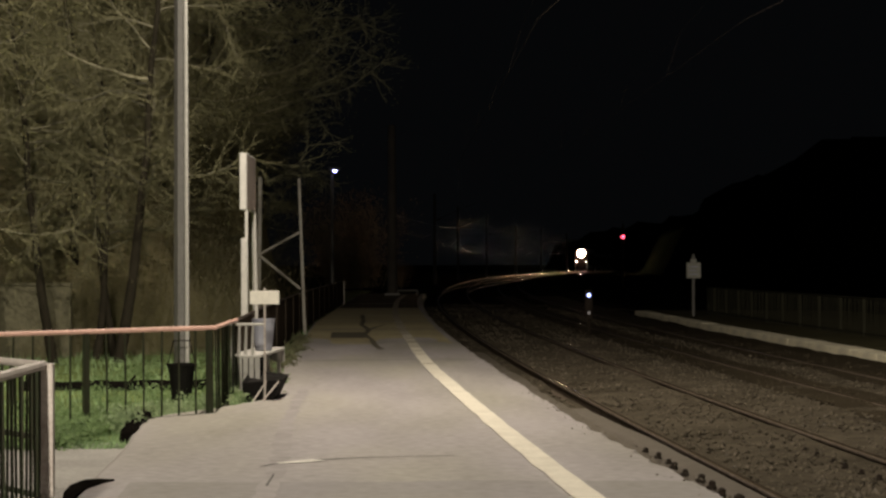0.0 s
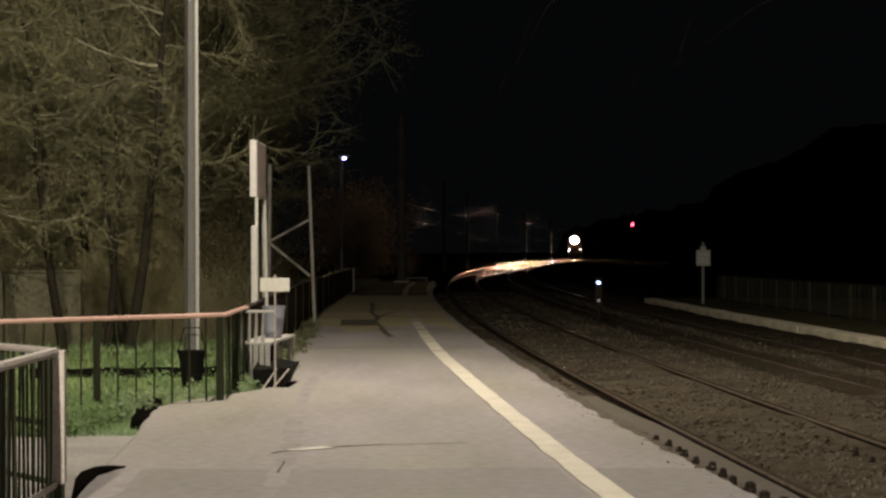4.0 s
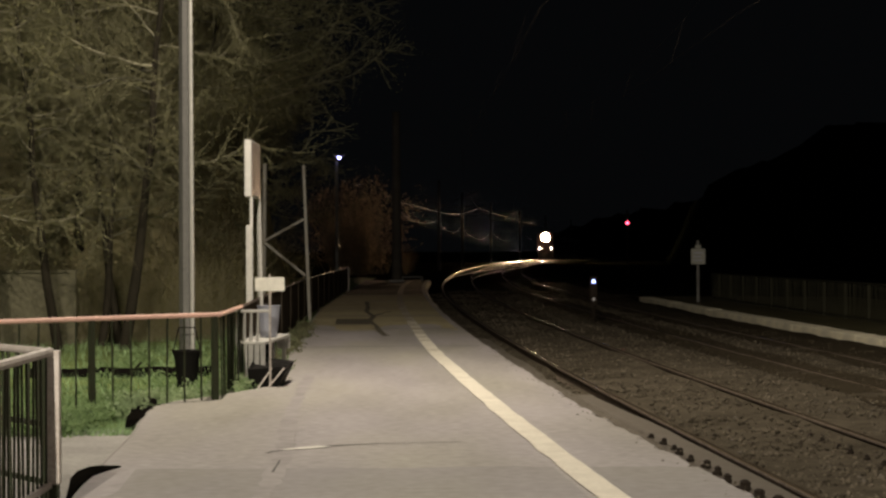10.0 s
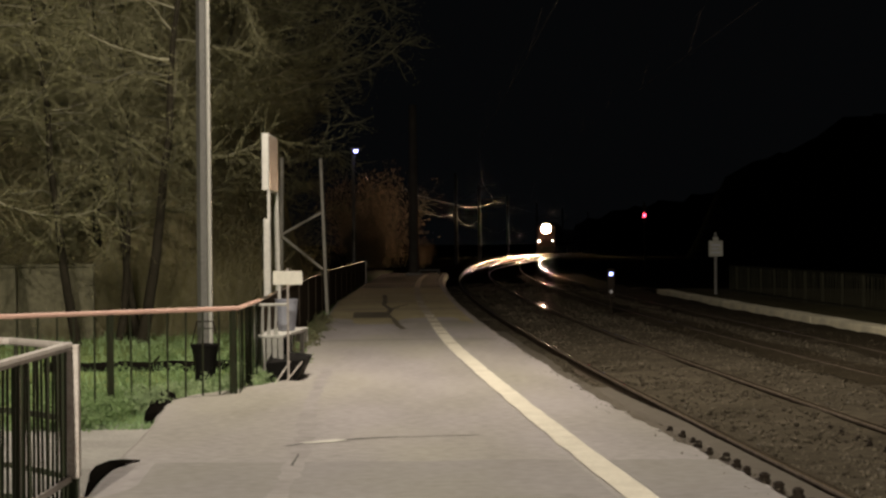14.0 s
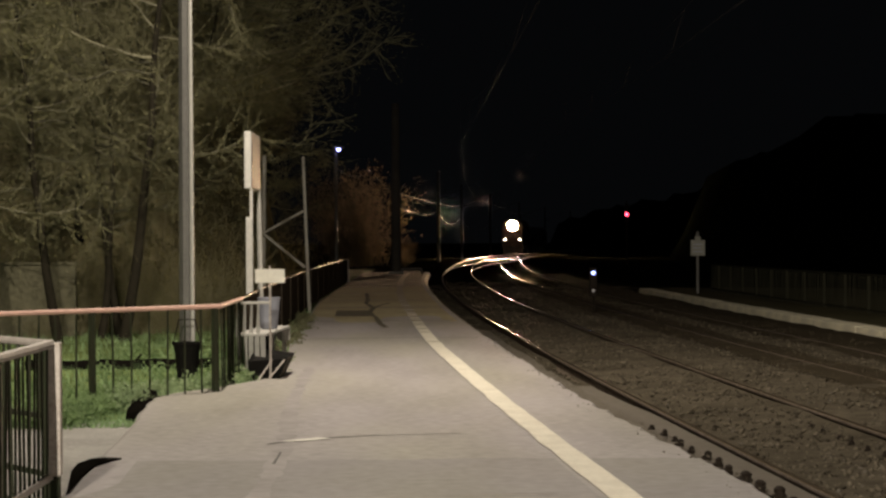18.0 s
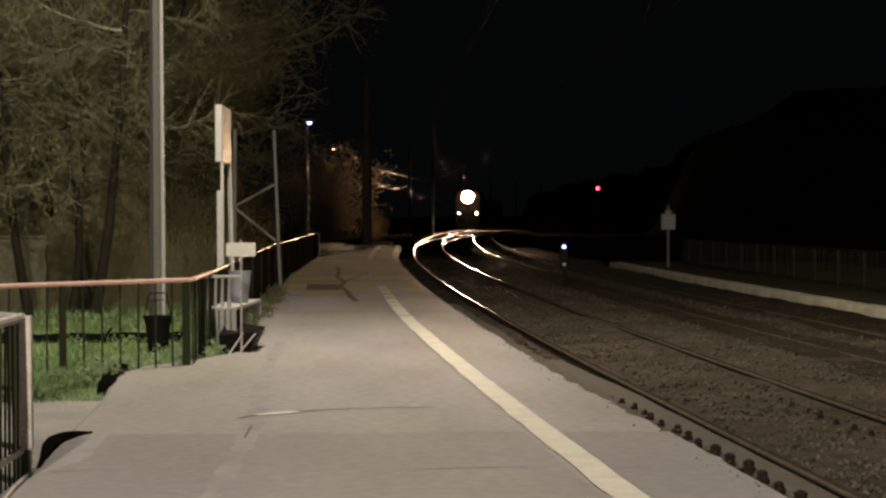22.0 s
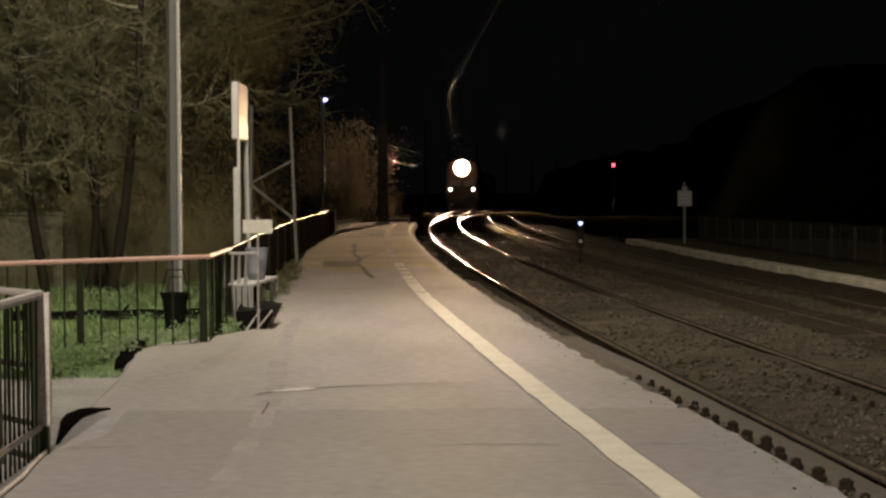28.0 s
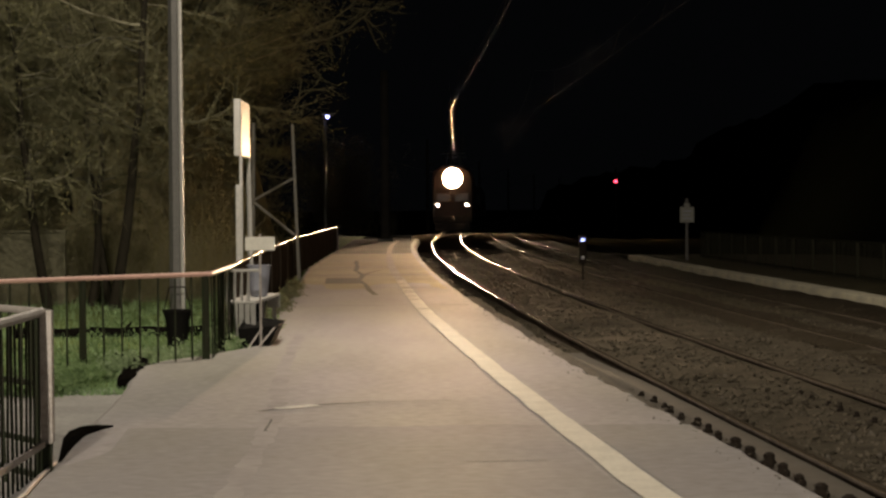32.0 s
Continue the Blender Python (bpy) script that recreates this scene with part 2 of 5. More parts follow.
WIRE = material("copper_wire", (0.13, 0.1, 0.075), 0.45, 0.2, vary=0.1, scale=2, fine=20, bump=0.0, spec=0.5)
CABLE = material("black_glossy_cable_sheath", (0.06, 0.053, 0.046), 0.34, vary=0.1, scale=2, fine=20, bump=0.0, spec=0.7)
FAR_VERGE = material("dark_olive_verge", (0.075, 0.067, 0.037), 0.95, vary=0.45, scale=1.2, fine=14, bump=0.5, dist=0.02, tint=(0.03, 0.028, 0.016), spec=0.02)
LOCO_PAINT = material("dark_red_loco_paint", (0.05, 0.026, 0.018), 0.6, vary=0.3, scale=1, fine=12)
LOCO_GREY = material("loco_underframe_grime", (0.03, 0.028, 0.026), 0.8, vary=0.3)
LOCO_ROOF = material("grey_loco_roof", (0.16, 0.16, 0.165), 0.7, vary=0.3)
CAB_GLASS = material("paint_toned_cab_glass", (0.10, 0.06, 0.045), 0.3, vary=0.1, bump=0.0)
DARK_GLASS = material("dark_window_glass", (0.01, 0.012, 0.014), 0.06, vary=0.0, bump=0.0)
LAMP_METAL = material("lamp_housing_grey", (0.2, 0.2, 0.2), 0.5, 0.5)
HEAD = glowing("headlamp_beam", (1.0, 0.64, 0.36), 300000)
HEAD_GLASS_GLARE = glowing("headlamp_glass_glare", (1.0, 0.72, 0.45), 2600)
GLARE_RIM = glowing("headlamp_glare_rim", (1.0, 0.66, 0.36), 70)
BUFFER = glowing("buffer_lamp", (1.0, 0.82, 0.58), 60)
BLUE = glowing("blue_signal_lens", (0.36, 0.43, 1.0), 5)
RED = glowing("red_signal_lens", (1.0, 0.05, 0.10), 12)
COLD = glowing("cold_street_lamp", (0.36, 0.38, 1.0), 14)
PATCH_DARK = material("black_tar", (0.13, 0.115, 0.085), 0.85, vary=0.3, scale=3, fine=25, spec=0.1)
PATCH = material("dark_tar_patch", (0.085, 0.08, 0.075), 0.8, vary=0.4, scale=3, fine=25, spec=0.3)
PATCH_PALE = material("pale_concrete_repair", (0.66, 0.63, 0.57), 0.85, vary=0.3, scale=3, fine=25)
SEAM = material("worn_soft_seam", (0.32, 0.295, 0.29), 0.8, vary=0.5, scale=1.5, fine=6, tint=(0.235, 0.217, 0.208), spec=0.2)
PATCH_GREY = material("greyer_asphalt_patch", (0.25, 0.235, 0.22), 0.85, vary=0.4, scale=1.2, fine=22, tint=(0.18, 0.17, 0.16), spec=0.2)
OLD_SLAB = material("older_grey_asphalt", (0.285, 0.266, 0.262), 0.75, vary=0.5, scale=0.8, fine=9, bump=0.3, dist=0.005, tint=(0.205, 0.19, 0.185), spec=0.2, drift=((0.94, 0.96, 0.84), 0.6))
MAST = material("sooty_mast_concrete", (0.05, 0.044, 0.038), 0.9, vary=0.35, scale=2, fine=35, bump=0.3, spec=0.1)
STRIP = material("smooth_dusty_strip", (0.12, 0.105, 0.088), 0.9, vary=0.35, scale=0.8, fine=8, bump=0.2, tint=(0.09, 0.078, 0.062), spec=0.05)
UNDERGROWTH = material("dark_undergrowth", (0.37, 0.325, 0.18), 0.95, vary=0.5, scale=0.35, fine=2.2, bump=0.6, dist=0.15, tint=(0.2, 0.175, 0.095), spec=0)
WALL = material("mossy_concrete_panel", (0.145, 0.135, 0.082), 0.9, vary=0.4, scale=0.8, fine=12)
LENS_OFF = material("pale_unlit_lens", (0.6, 0.6, 0.66), 0.15, vary=0.1)


# ---- building helpers ----
def mesh_of(bm, name, mat, smooth=False):
    me = bpy.data.meshes.new(name)
    bm.to_mesh(me)
    bm.free()
    me.materials.append(mat)
    if smooth:
        for p in me.polygons:
            p.use_smooth = True
    return me


def part(name, bm, mat, parent=None, label="", smooth=False):
    ob = new(name, mesh_of(bm, name, mat, smooth) if isinstance(bm, bmesh.types.BMesh) else bm)
    if parent:
        ob.parent = parent
    return tagged(ob, label)


def thing(name, place, label, category, group="", kind="", turn=0):
    ob = new(name)
    ob.matrix_basis = pose(*place, 0, 0, turn)
    return tagged(ob, label, category, group, kind)


def box(bm, x0, x1, y0, y1, z0, z1, bevel=0.0, m=None):
    r = bmesh.ops.create_cube(bm, size=1)
    vs = r["verts"]
    bmesh.ops.scale(bm, vec=(x1 - x0, y1 - y0, z1 - z0), verts=vs)
    bmesh.ops.translate(bm, vec=((x0 + x1) / 2, (y0 + y1) / 2, (z0 + z1) / 2), verts=vs)
    if bevel:
        es = list({e for v in vs for e in v.link_edges})
        vs = list({v for f in bmesh.ops.bevel(bm, geom=es, offset=bevel, segments=2, affect="EDGES", profile=0.5)["faces"] for v in f.verts} | {v for v in vs if v.is_valid})
    if m:
        bmesh.ops.transform(bm, matrix=m, verts=vs)
    return bm


def tube(bm, a, b, r0, r1=None, sides=8, cap=True):
    a, b = Vector(a), Vector(b)
    r1 = r0 if r1 is None else r1
    d = b - a
    q = d.to_track_quat("Z", "Y").to_matrix().to_4x4()
    bmesh.ops.create_cone(bm, cap_ends=cap, segments=sides, radius1=r0, radius2=r1, depth=d.length,
                          matrix=Matrix.Translation((a + b) / 2) @ q)
    return bm


def boxes(*args, bevel=0.0):
    bm = bmesh.new()
    for a in args:
        box(bm, *a, bevel=bevel)
    return bm


def tubes(*args, sides=8):
    bm = bmesh.new()
    for a in args:
        tube(bm, *a, sides=sides)
    return bm


def lathe(profile, sides=20):
    """A turned form from (radius, height) pairs."""
    bm = bmesh.new()
    rings = [[bm.verts.new((r * math.cos(2 * math.pi * k / sides), r * math.sin(2 * math.pi * k / sides), z)) for k in range(sides)] for r, z in profile]
    for a, b in zip(rings, rings[1:]):
        for k in range(sides):
            bm.faces.new((a[k], a[(k + 1) % sides], b[(k + 1) % sides], b[k]))
    bm.faces.new(rings[0][::-1])
    bm.faces.new(rings[-1])
    return bm


def sweep(path, section, name, mat, closed=True):
    """A section (across, up) carried along path points, with its turn in plan."""
    path = [Vector(p) for p in path]
    verts, faces, k = [], [], len(section)
    for i, p in enumerate(path):
        d = path[min(i + 1, len(path) - 1)] - path[max(i - 1, 0)]
        side = Vector((d.y, -d.x, 0)).normalized()
        verts += [p + side * a + Vector((0, 0, b)) for a, b in section]
    for i in range(len(path) - 1):
        for j in range(k if closed else k - 1):
            a, b = i * k + j, i * k + (j + 1) % k
            faces.append((a, a + k, b + k, b))
    if closed:
        faces += [tuple(range(k)), tuple(range((len(path) - 1) * k, len(path) * k))[::-1]]
    me = bpy.data.meshes.new(name)
    me.from_pydata(verts, [], faces)
    me.materials.append(mat)
    return me


def pipe_section(r, n=8):
    return [(r * math.cos(2 * math.pi * k / n), r * math.sin(2 * math.pi * k / n)) for k in range(n)]


def sheet(name, xs, ys, height, mat, kind="structure", label="", category=""):
    """A grid of ground: xs(y, s) across for s from 0 to 1, height(x, y)."""
    verts, faces, n = [], [], len(xs)
    for y in ys:
        for fx in xs:
            x = fx(y)
            verts.append((x, y, height(x, y)))
    for i in range(len(ys) - 1):
        for j in range(n - 1):
            a = i * n + j
            faces.append((a, a + 1, a + n + 1, a + n))
    me = bpy.data.meshes.new(name)
    me.from_pydata(verts, [], faces)
    me.materials.append(mat)
    for p in me.polygons:
        p.use_smooth = True
    return tagged(new(name, me), label, category, kind=kind)


def bumps(x, y, s, a):
    return a * noise.noise((x * s, y * s, 3.7))


def plat_z(x, y):
    """The platform's slight swells, mostly across its length."""
    return bumps(x, y, 0.35, 0.005) + 0.004 * noise.noise((x * 0.3, y * 0.9, 9.1))


# ---- ground ----
bm = boxes((-4000, 4000, -3000, 4900, -0.9, -0.62))
tagged(part("ground", bm, EARTH), "dark earth around the station", "ground", kind="structure")


def steps_of(a, b, first, grow=1.0):
    out, y, s = [], a, first
    while y < b:
        out.append(y)
        y, s = y + s, s * grow
    return out + [b]


def bed_z(x, y):
    o = x - rail_x(y)
    return BED_Z + 0.1 * ease(-0.02, 0.1, o) + bumps(x, y, 1.3, 0.03) + bumps(x, y, 0.3, 0.03) - 0.05 * ease(1.9, 3.5, o) - 0.2 * ease(7.2, 9, o)


bed = [lambda y, o=o: rail_x(y) + o for o in (-2.6, -1.0) + tuple(-0.5 + 0.2 * k for k in range(37)) + (7.4, 9.0)]
BED_Y = steps_of(-45, 48, 1.2) + steps_of(48.4, 120, 0.4) + steps_of(124, 700, 5, 1.01)
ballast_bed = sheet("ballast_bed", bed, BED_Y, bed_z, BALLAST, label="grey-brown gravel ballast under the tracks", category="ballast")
ballast_bed.data.materials.append(STONE_SHADE)
for p in ballast_bed.data.polygons:  # shade among the stones, painted in ragged patches towards the curve
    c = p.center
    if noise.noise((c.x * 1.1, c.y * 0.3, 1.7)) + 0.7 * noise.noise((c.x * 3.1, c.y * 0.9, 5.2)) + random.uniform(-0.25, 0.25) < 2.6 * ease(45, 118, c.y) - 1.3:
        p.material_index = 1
for band in ((3.05, 3.3, 3.6, 3.9, 4.2), (4.85, 5.2, 5.6, 6.0, 6.4, 6.8)):
    sheet("ballast_stain", [lambda y, o=o: rail_x(y) + o + 0.22 * noise.noise((y * 0.35, o, 2)) for o in band], steps_of(4, 120, 0.8),
          lambda x, y: bed_z(x, y) + 0.012, OILY, label="oily dark ballast of the second track", category="ballast")

# dark woods closing the view beyond the line
def woods_x(y):
    return rail_x(min(y, 420)) + 23 + 2.5 * noise.noise((y * 0.02, 1.0, 0))


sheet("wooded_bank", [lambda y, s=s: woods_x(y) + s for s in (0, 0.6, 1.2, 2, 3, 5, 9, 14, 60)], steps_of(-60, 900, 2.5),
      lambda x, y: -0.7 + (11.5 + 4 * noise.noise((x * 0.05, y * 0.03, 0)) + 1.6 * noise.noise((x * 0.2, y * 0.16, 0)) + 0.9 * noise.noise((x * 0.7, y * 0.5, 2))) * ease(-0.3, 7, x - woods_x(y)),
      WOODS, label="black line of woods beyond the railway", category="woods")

# platform: a thick slab with a ragged edge
ys = steps_of(-45, 6, 0.6) + steps_of(6.3, 45, 0.22) + steps_of(45.6, 118, 0.6)
verts, faces = [], []
for y in ys:
    l, r = left_x(y), edge_x(y) + 0.06 * noise.noise((0.3, y * 1.7, 0)) + 0.055 * noise.noise((4.3, y * 4.2, 0))
    l += 0.04 * noise.noise((7.0, y * 1.1, 0))
    row = [(l, -0.55), (l, -0.02), (l + 0.04, 0.0)] + [(l + (r - l) * s, 0.0) for s in (0.15, 0.3, 0.45, 0.6, 0.75, 0.9)] + [(r - 0.05, -0.01), (r, -0.06), (r + 0.1, -0.4)]
    verts += [(x, y, z + (plat_z(x, y) if z > -0.03 else 0)) for x, z in row]
k = 12
for i in range(len(ys) - 1):
    faces += [(i * k + j, i * k + j + 1, (i + 1) * k + j + 1, (i + 1) * k + j) for j in range(k - 1)]
faces += [tuple(range((len(ys) - 1) * k, len(ys) * k))]
me = bpy.data.meshes.new("platform")
me.from_pydata(verts, [], faces)
me.materials.append(ASPHALT)
tagged(new("platform", me), "low worn asphalt platform with a crumbling edge", "platform", kind="structure")

# yellow warning line, hand painted
verts, faces = [], []
ys = steps_of(-45, 112, 0.25)
for i, y in enumerate(ys):
    w = 0.108 + 0.012 * noise.noise((1.0, y * 1.3, 0))
    c = line_x(y) - 0.01 + 0.014 * noise.noise((5.0, y * 0.9, 2))
    verts += [(c - w + 0.012 * noise.noise((9.0, y * 4, 0)), y, 0.009 + plat_z(c - w, y)), (c + w + 0.012 * noise.noise((12.0, y * 4, 0)), y, 0.009 + plat_z(c + w, y))]
    if i:
        faces.append((2 * i - 2, 2 * i - 1, 2 * i + 1, 2 * i))
me = bpy.data.meshes.new("warning_line")
me.from_pydata(verts, [], faces)
me.materials.append(YELLOW)
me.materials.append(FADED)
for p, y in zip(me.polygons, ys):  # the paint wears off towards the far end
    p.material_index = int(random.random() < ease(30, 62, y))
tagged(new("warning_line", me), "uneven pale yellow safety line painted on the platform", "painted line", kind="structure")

# side path and the grassed bank on the left
sheet("side_path", [lambda y, s=s: -9 + (left_x(y) + 0.05 + 9) * s for s in (0, 0.3, 0.6, 0.8, 0.9, 1)], steps_of(-45, 20.9, 0.8),
      lambda x, y: -0.13 + bumps(x, y, 0.6, 0.02), PATH, label="grey asphalt path beside the platform", category="path")
sheet("grass_bank", [lambda y, s=s: -30 + (left_x(y) + 0.05 + 30) * s for s in (0, 0.2, 0.4, 0.6, 0.75, 0.82, 0.88, 0.92, 0.96, 1)], steps_of(20.1, 140, 0.7, 1.01),
      lambda x, y: -0.15 + bumps(x, y, 0.9, 0.05) + 0.04 * ease(20.2, 22, y), GRASS, label="rough green grass beside the platform", category="grass")


# rising bank of undergrowth in and behind the trees
def brush_z(x, y):
    start = 41.8 + 1.4 * noise.noise((x * 0.35, 7.0, 0)) + 1.0 * noise.noise((x * 1.1, 3.0, 0))
    side = -4.3 - 0.026 * (y - 42) + 0.6 * noise.noise((2.0, y * 0.3, 0))
    rough = 2.2 * noise.noise((x * 0.25, y * 0.2, 0)) + 1.2 * noise.noise((x * 0.7, y * 0.6, 2)) + 0.5 * noise.noise((x * 1.7, y * 1.6, 4))
    return -0.4 + (10.5 + rough) * (0.2 * ease(0, 2.5, y - start) + 0.3 * ease(0.5, 8, y - start) + 0.5 * ease(3, 24, y - start)) * ease(0, 3, side - x) * ease(98, 76, y)


sheet("wooded_bank", [lambda y, s=s: -3.3 - 0.026 * (y - 42) - s for s in steps_of(0, 36, 0.55, 1.02)], steps_of(39, 100, 0.45, 1.009),
      brush_z, UNDERGROWTH, label="olive-brown bank of undergrowth behind the trees", category="bank")
wall = thing("panel_wall", (-8.0, 40.2, -0.24), "low mossy concrete panel wall behind the trees", "wall")
for k in range(2):
    part("panel", boxes((1.5 * k - 1.9, 1.5 * k - 0.44, -0.06, 0.06, 0, 1.5), bevel=0.02), WALL, wall)
    part("cap", boxes((1.5 * k - 1.92, 1.5 * k - 0.42, -0.09, 0.09, 1.5, 1.56), bevel=0.015), WALL, wall)


# dirt and leaf litter over the far half of the platform, darker past 79 m
for y0, y1, dirt_mat, words in ((43.5, 78.8, DIRT, "olive-brown dirt and leaf litter on the platform"), (79.0, 117.5, DARK_FAR_END, "darker surface on the far end of the platform")):
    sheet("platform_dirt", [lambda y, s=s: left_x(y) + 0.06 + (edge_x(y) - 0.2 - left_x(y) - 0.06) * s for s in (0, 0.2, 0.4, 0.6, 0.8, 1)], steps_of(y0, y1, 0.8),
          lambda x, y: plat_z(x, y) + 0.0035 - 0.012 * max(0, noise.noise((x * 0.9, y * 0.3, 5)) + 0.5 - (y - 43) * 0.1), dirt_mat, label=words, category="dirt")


# ---- wear in the platform ----
sheet("platform_slab", [lambda y, s=s: left_x(y) + 0.07 + (line_x(y) - 0.16 - left_x(y) - 0.07) * s for s in (0, 0.2, 0.4, 0.6, 0.8, 1)], steps_of(-45, 5, 1.0) + steps_of(5.2, 13.6, 0.22),
      lambda x, y: plat_z(x, y) + 0.003, OLD_SLAB, label="older greyer asphalt at the near end of the platform", category="asphalt")
sheet("platform_slab", [lambda y, s=s: line_x(y) + 0.125 + (edge_x(y) - 0.05 - line_x(y) - 0.125) * s for s in (0, 0.25, 0.5, 0.75, 1)],
      steps_of(-45, 5, 1.0) + steps_of(5.2, 13.6, 0.22), lambda x, y: plat_z(x, y) + 0.003, OLD_SLAB, label="older greyer asphalt between the line and the track", category="asphalt")
for inner in (True, False):
    verts, faces = [], []
    for i in range(60):
        y = 13.6 + 2.3 * i / 59
        for k in range(25):
            a, b = (left_x(y) + 0.25 * ease(13.2, 14.5, y) + 0.07, line_x(y) - 0.16) if inner else (line_x(y) + 0.125, edge_x(y) - 0.05)
            x = a + (b - a) * k / 24
            verts.append((x, y + 0.12 * noise.noise((x * 1.1, 4, 4)), plat_z(x, y) + 0.003))
        if i:
            faces += [((i - 1) * 25 + k, (i - 1) * 25 + k + 1, i * 25 + k + 1, i * 25 + k) for k in range(24)]
    me = bpy.data.meshes.new("platform_slab")
    me.from_pydata(verts, [], faces)
    me.materials.append(OLD_SLAB)
    tagged(new("platform_slab", me), "older greyer asphalt ending in a ragged joint", "asphalt", kind="structure")


def strip(name, points, width, mat, label, lift=0.005):
    """A ragged band of repair or crack that lies on the platform."""
    pts = []
    for (x0, y0), (x1, y1) in zip(points, points[1:]):
        n = max(2, int(math.hypot(x1 - x0, y1 - y0) / 0.12))
        pts += [(x0 + (x1 - x0) * k / n, y0 + (y1 - y0) * k / n) for k in range(n)]
    pts.append(points[-1])
    verts, faces = [], []
    for i, (x, y) in enumerate(pts):
        a, c = pts[max(i - 1, 0)], pts[min(i + 1, len(pts) - 1)]
        d = Vector((c[1] - a[1], a[0] - c[0])).normalized()
        x, y = x + 0.018 * noise.noise((x * 2, y * 1.3, 1)), y + 0.02 * noise.noise((x * 2, y * 2, 8))
        w = width * (0.55 + 0.5 * noise.noise((x * 4, y * 4, 5)) + 0.1)
        for s in (-1, 1):
            px, py = x + d.x * w * s * 0.5, y + d.y * w * s * 0.5
            verts.append((px, py, lift + plat_z(px, py)))
        if i:
            faces.append((2 * i - 2, 2 * i - 1, 2 * i + 1, 2 * i))
    me = bpy.data.meshes.new(name)
    me.from_pydata(verts, [], faces)
    me.materials.append(mat)
    return tagged(new(name, me), label, "platform wear", kind="structure")


strip("asphalt_repair", ((-1.27, 17.37), (-1.1, 17.5), (-0.96, 17.66)), 0.2, PATCH_PALE, "pale streak of cement repair on the platform", 0.007)
strip("asphalt_crack", ((-1.4, 17.12), (-1.27, 17.34)), 0.05, PATCH, "dark crack across the platform", 0.006)
strip("asphalt_crack", ((-0.97, 17.66), (-0.72, 17.79), (-0.5, 17.88)), 0.06, PATCH, "dark crack across the platform", 0.005)
strip("asphalt_crack", ((-0.5, 17.88), (-0.2, 17.96), (0.2, 18.02)), 0.06, PATCH_GREY, "faint end of a crack across the platform", 0.004)
strip("asphalt_seam", ((-1.17, 10.0), (-1.18, 14.0), (-1.22, 16.2), (-1.3, 18), (-1.42, 20), (-1.52, 22), (-1.62, 25), (-1.7, 28)), 0.22, SEAM, "long soft seam in the platform asphalt", 0.0035)
strip("asphalt_seam", ((-1.22, 15.6), (-1.235, 16.1), (-1.25, 16.5)), 0.03, PATCH, "tarred joint in the platform", 0.006)
me = bpy.data.meshes.new("asphalt_patch")
me.from_pydata([(-2.3, 46.9, 0.009), (-1.52, 46.8, 0.009), (-1.64, 50.8, 0.009), (-2.46, 50.9, 0.009)], [], [(0, 1, 2, 3)])
me.materials.append(PATCH_DARK)
tagged(new("asphalt_patch", me), "dark rectangular tar patch in the platform", "platform wear", kind="structure")
strip("asphalt_crack", ((-2.3, 68), (-2.0, 60), (-1.95, 57), (-1.62, 53), (-1.6, 49), (-1.35, 46), (-1.2, 43), (-1.0, 40.5)), 0.19, PATCH_DARK, "dark branching tar line in the platform", 0.008)
strip("asphalt_crack", ((-1.62, 53), (-1.5, 55), (-1.3, 57)), 0.15, PATCH_DARK, "dark branching tar line in the platform", 0.006)
for y in (36.0, 44.0, 53.0, 60.0, 68.0, 77.0, 88.0):
    strip("asphalt_seam", ((left_x(y) + 0.3, y), (line_x(y), y + 0.3), (edge_x(y) - 0.2, y + 0.2)), 0.14 + y * 0.006, PATCH_GREY, "cross joint in the platform asphalt", 0.0045)
# Raised black top paints in the shade of the broken gap.
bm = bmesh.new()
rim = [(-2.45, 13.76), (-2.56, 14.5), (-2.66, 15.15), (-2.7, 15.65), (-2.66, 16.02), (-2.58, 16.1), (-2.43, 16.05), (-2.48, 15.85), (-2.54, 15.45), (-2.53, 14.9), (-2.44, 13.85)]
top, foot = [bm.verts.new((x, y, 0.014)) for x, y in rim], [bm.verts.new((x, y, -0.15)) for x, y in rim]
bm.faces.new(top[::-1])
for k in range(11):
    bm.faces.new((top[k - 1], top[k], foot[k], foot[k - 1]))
tagged(part("broken_edge", bm, SHADE_BLACK), "black slab put in for the shade of a broken gap along the platform edge", "platform wear", kind="structure")
# Black lumps painted in for dark hollows of the edge.
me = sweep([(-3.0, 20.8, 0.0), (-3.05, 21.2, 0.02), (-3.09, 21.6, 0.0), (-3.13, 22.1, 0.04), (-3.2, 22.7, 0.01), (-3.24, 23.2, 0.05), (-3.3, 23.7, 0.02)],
           [(-0.13, -0.2), (-0.1, -0.03), (0.02, 0.0), (0.12, -0.03), (0.15, -0.2)], "broken_edge", SHADE_BLACK)
tagged(new("broken_edge", me), "black lumps put in for dark hollows along the crumbling platform edge", "platform wear", kind="structure")


sheet("dusty_verge", [lambda y, o=o: rail_x(y) + o + 0.03 * noise.noise((y * 1.5, o, 6)) for o in (-0.85, -0.7, -0.55, -0.45, -0.36, -0.3)], steps_of(6, 44, 0.3),
      lambda x, y: bed_z(x, y) + 0.05 + 0.05 * ease(-0.3, -0.7, x - rail_x(y)), DUST, label="pale dusty gravel between rail and platform", category="ballast")
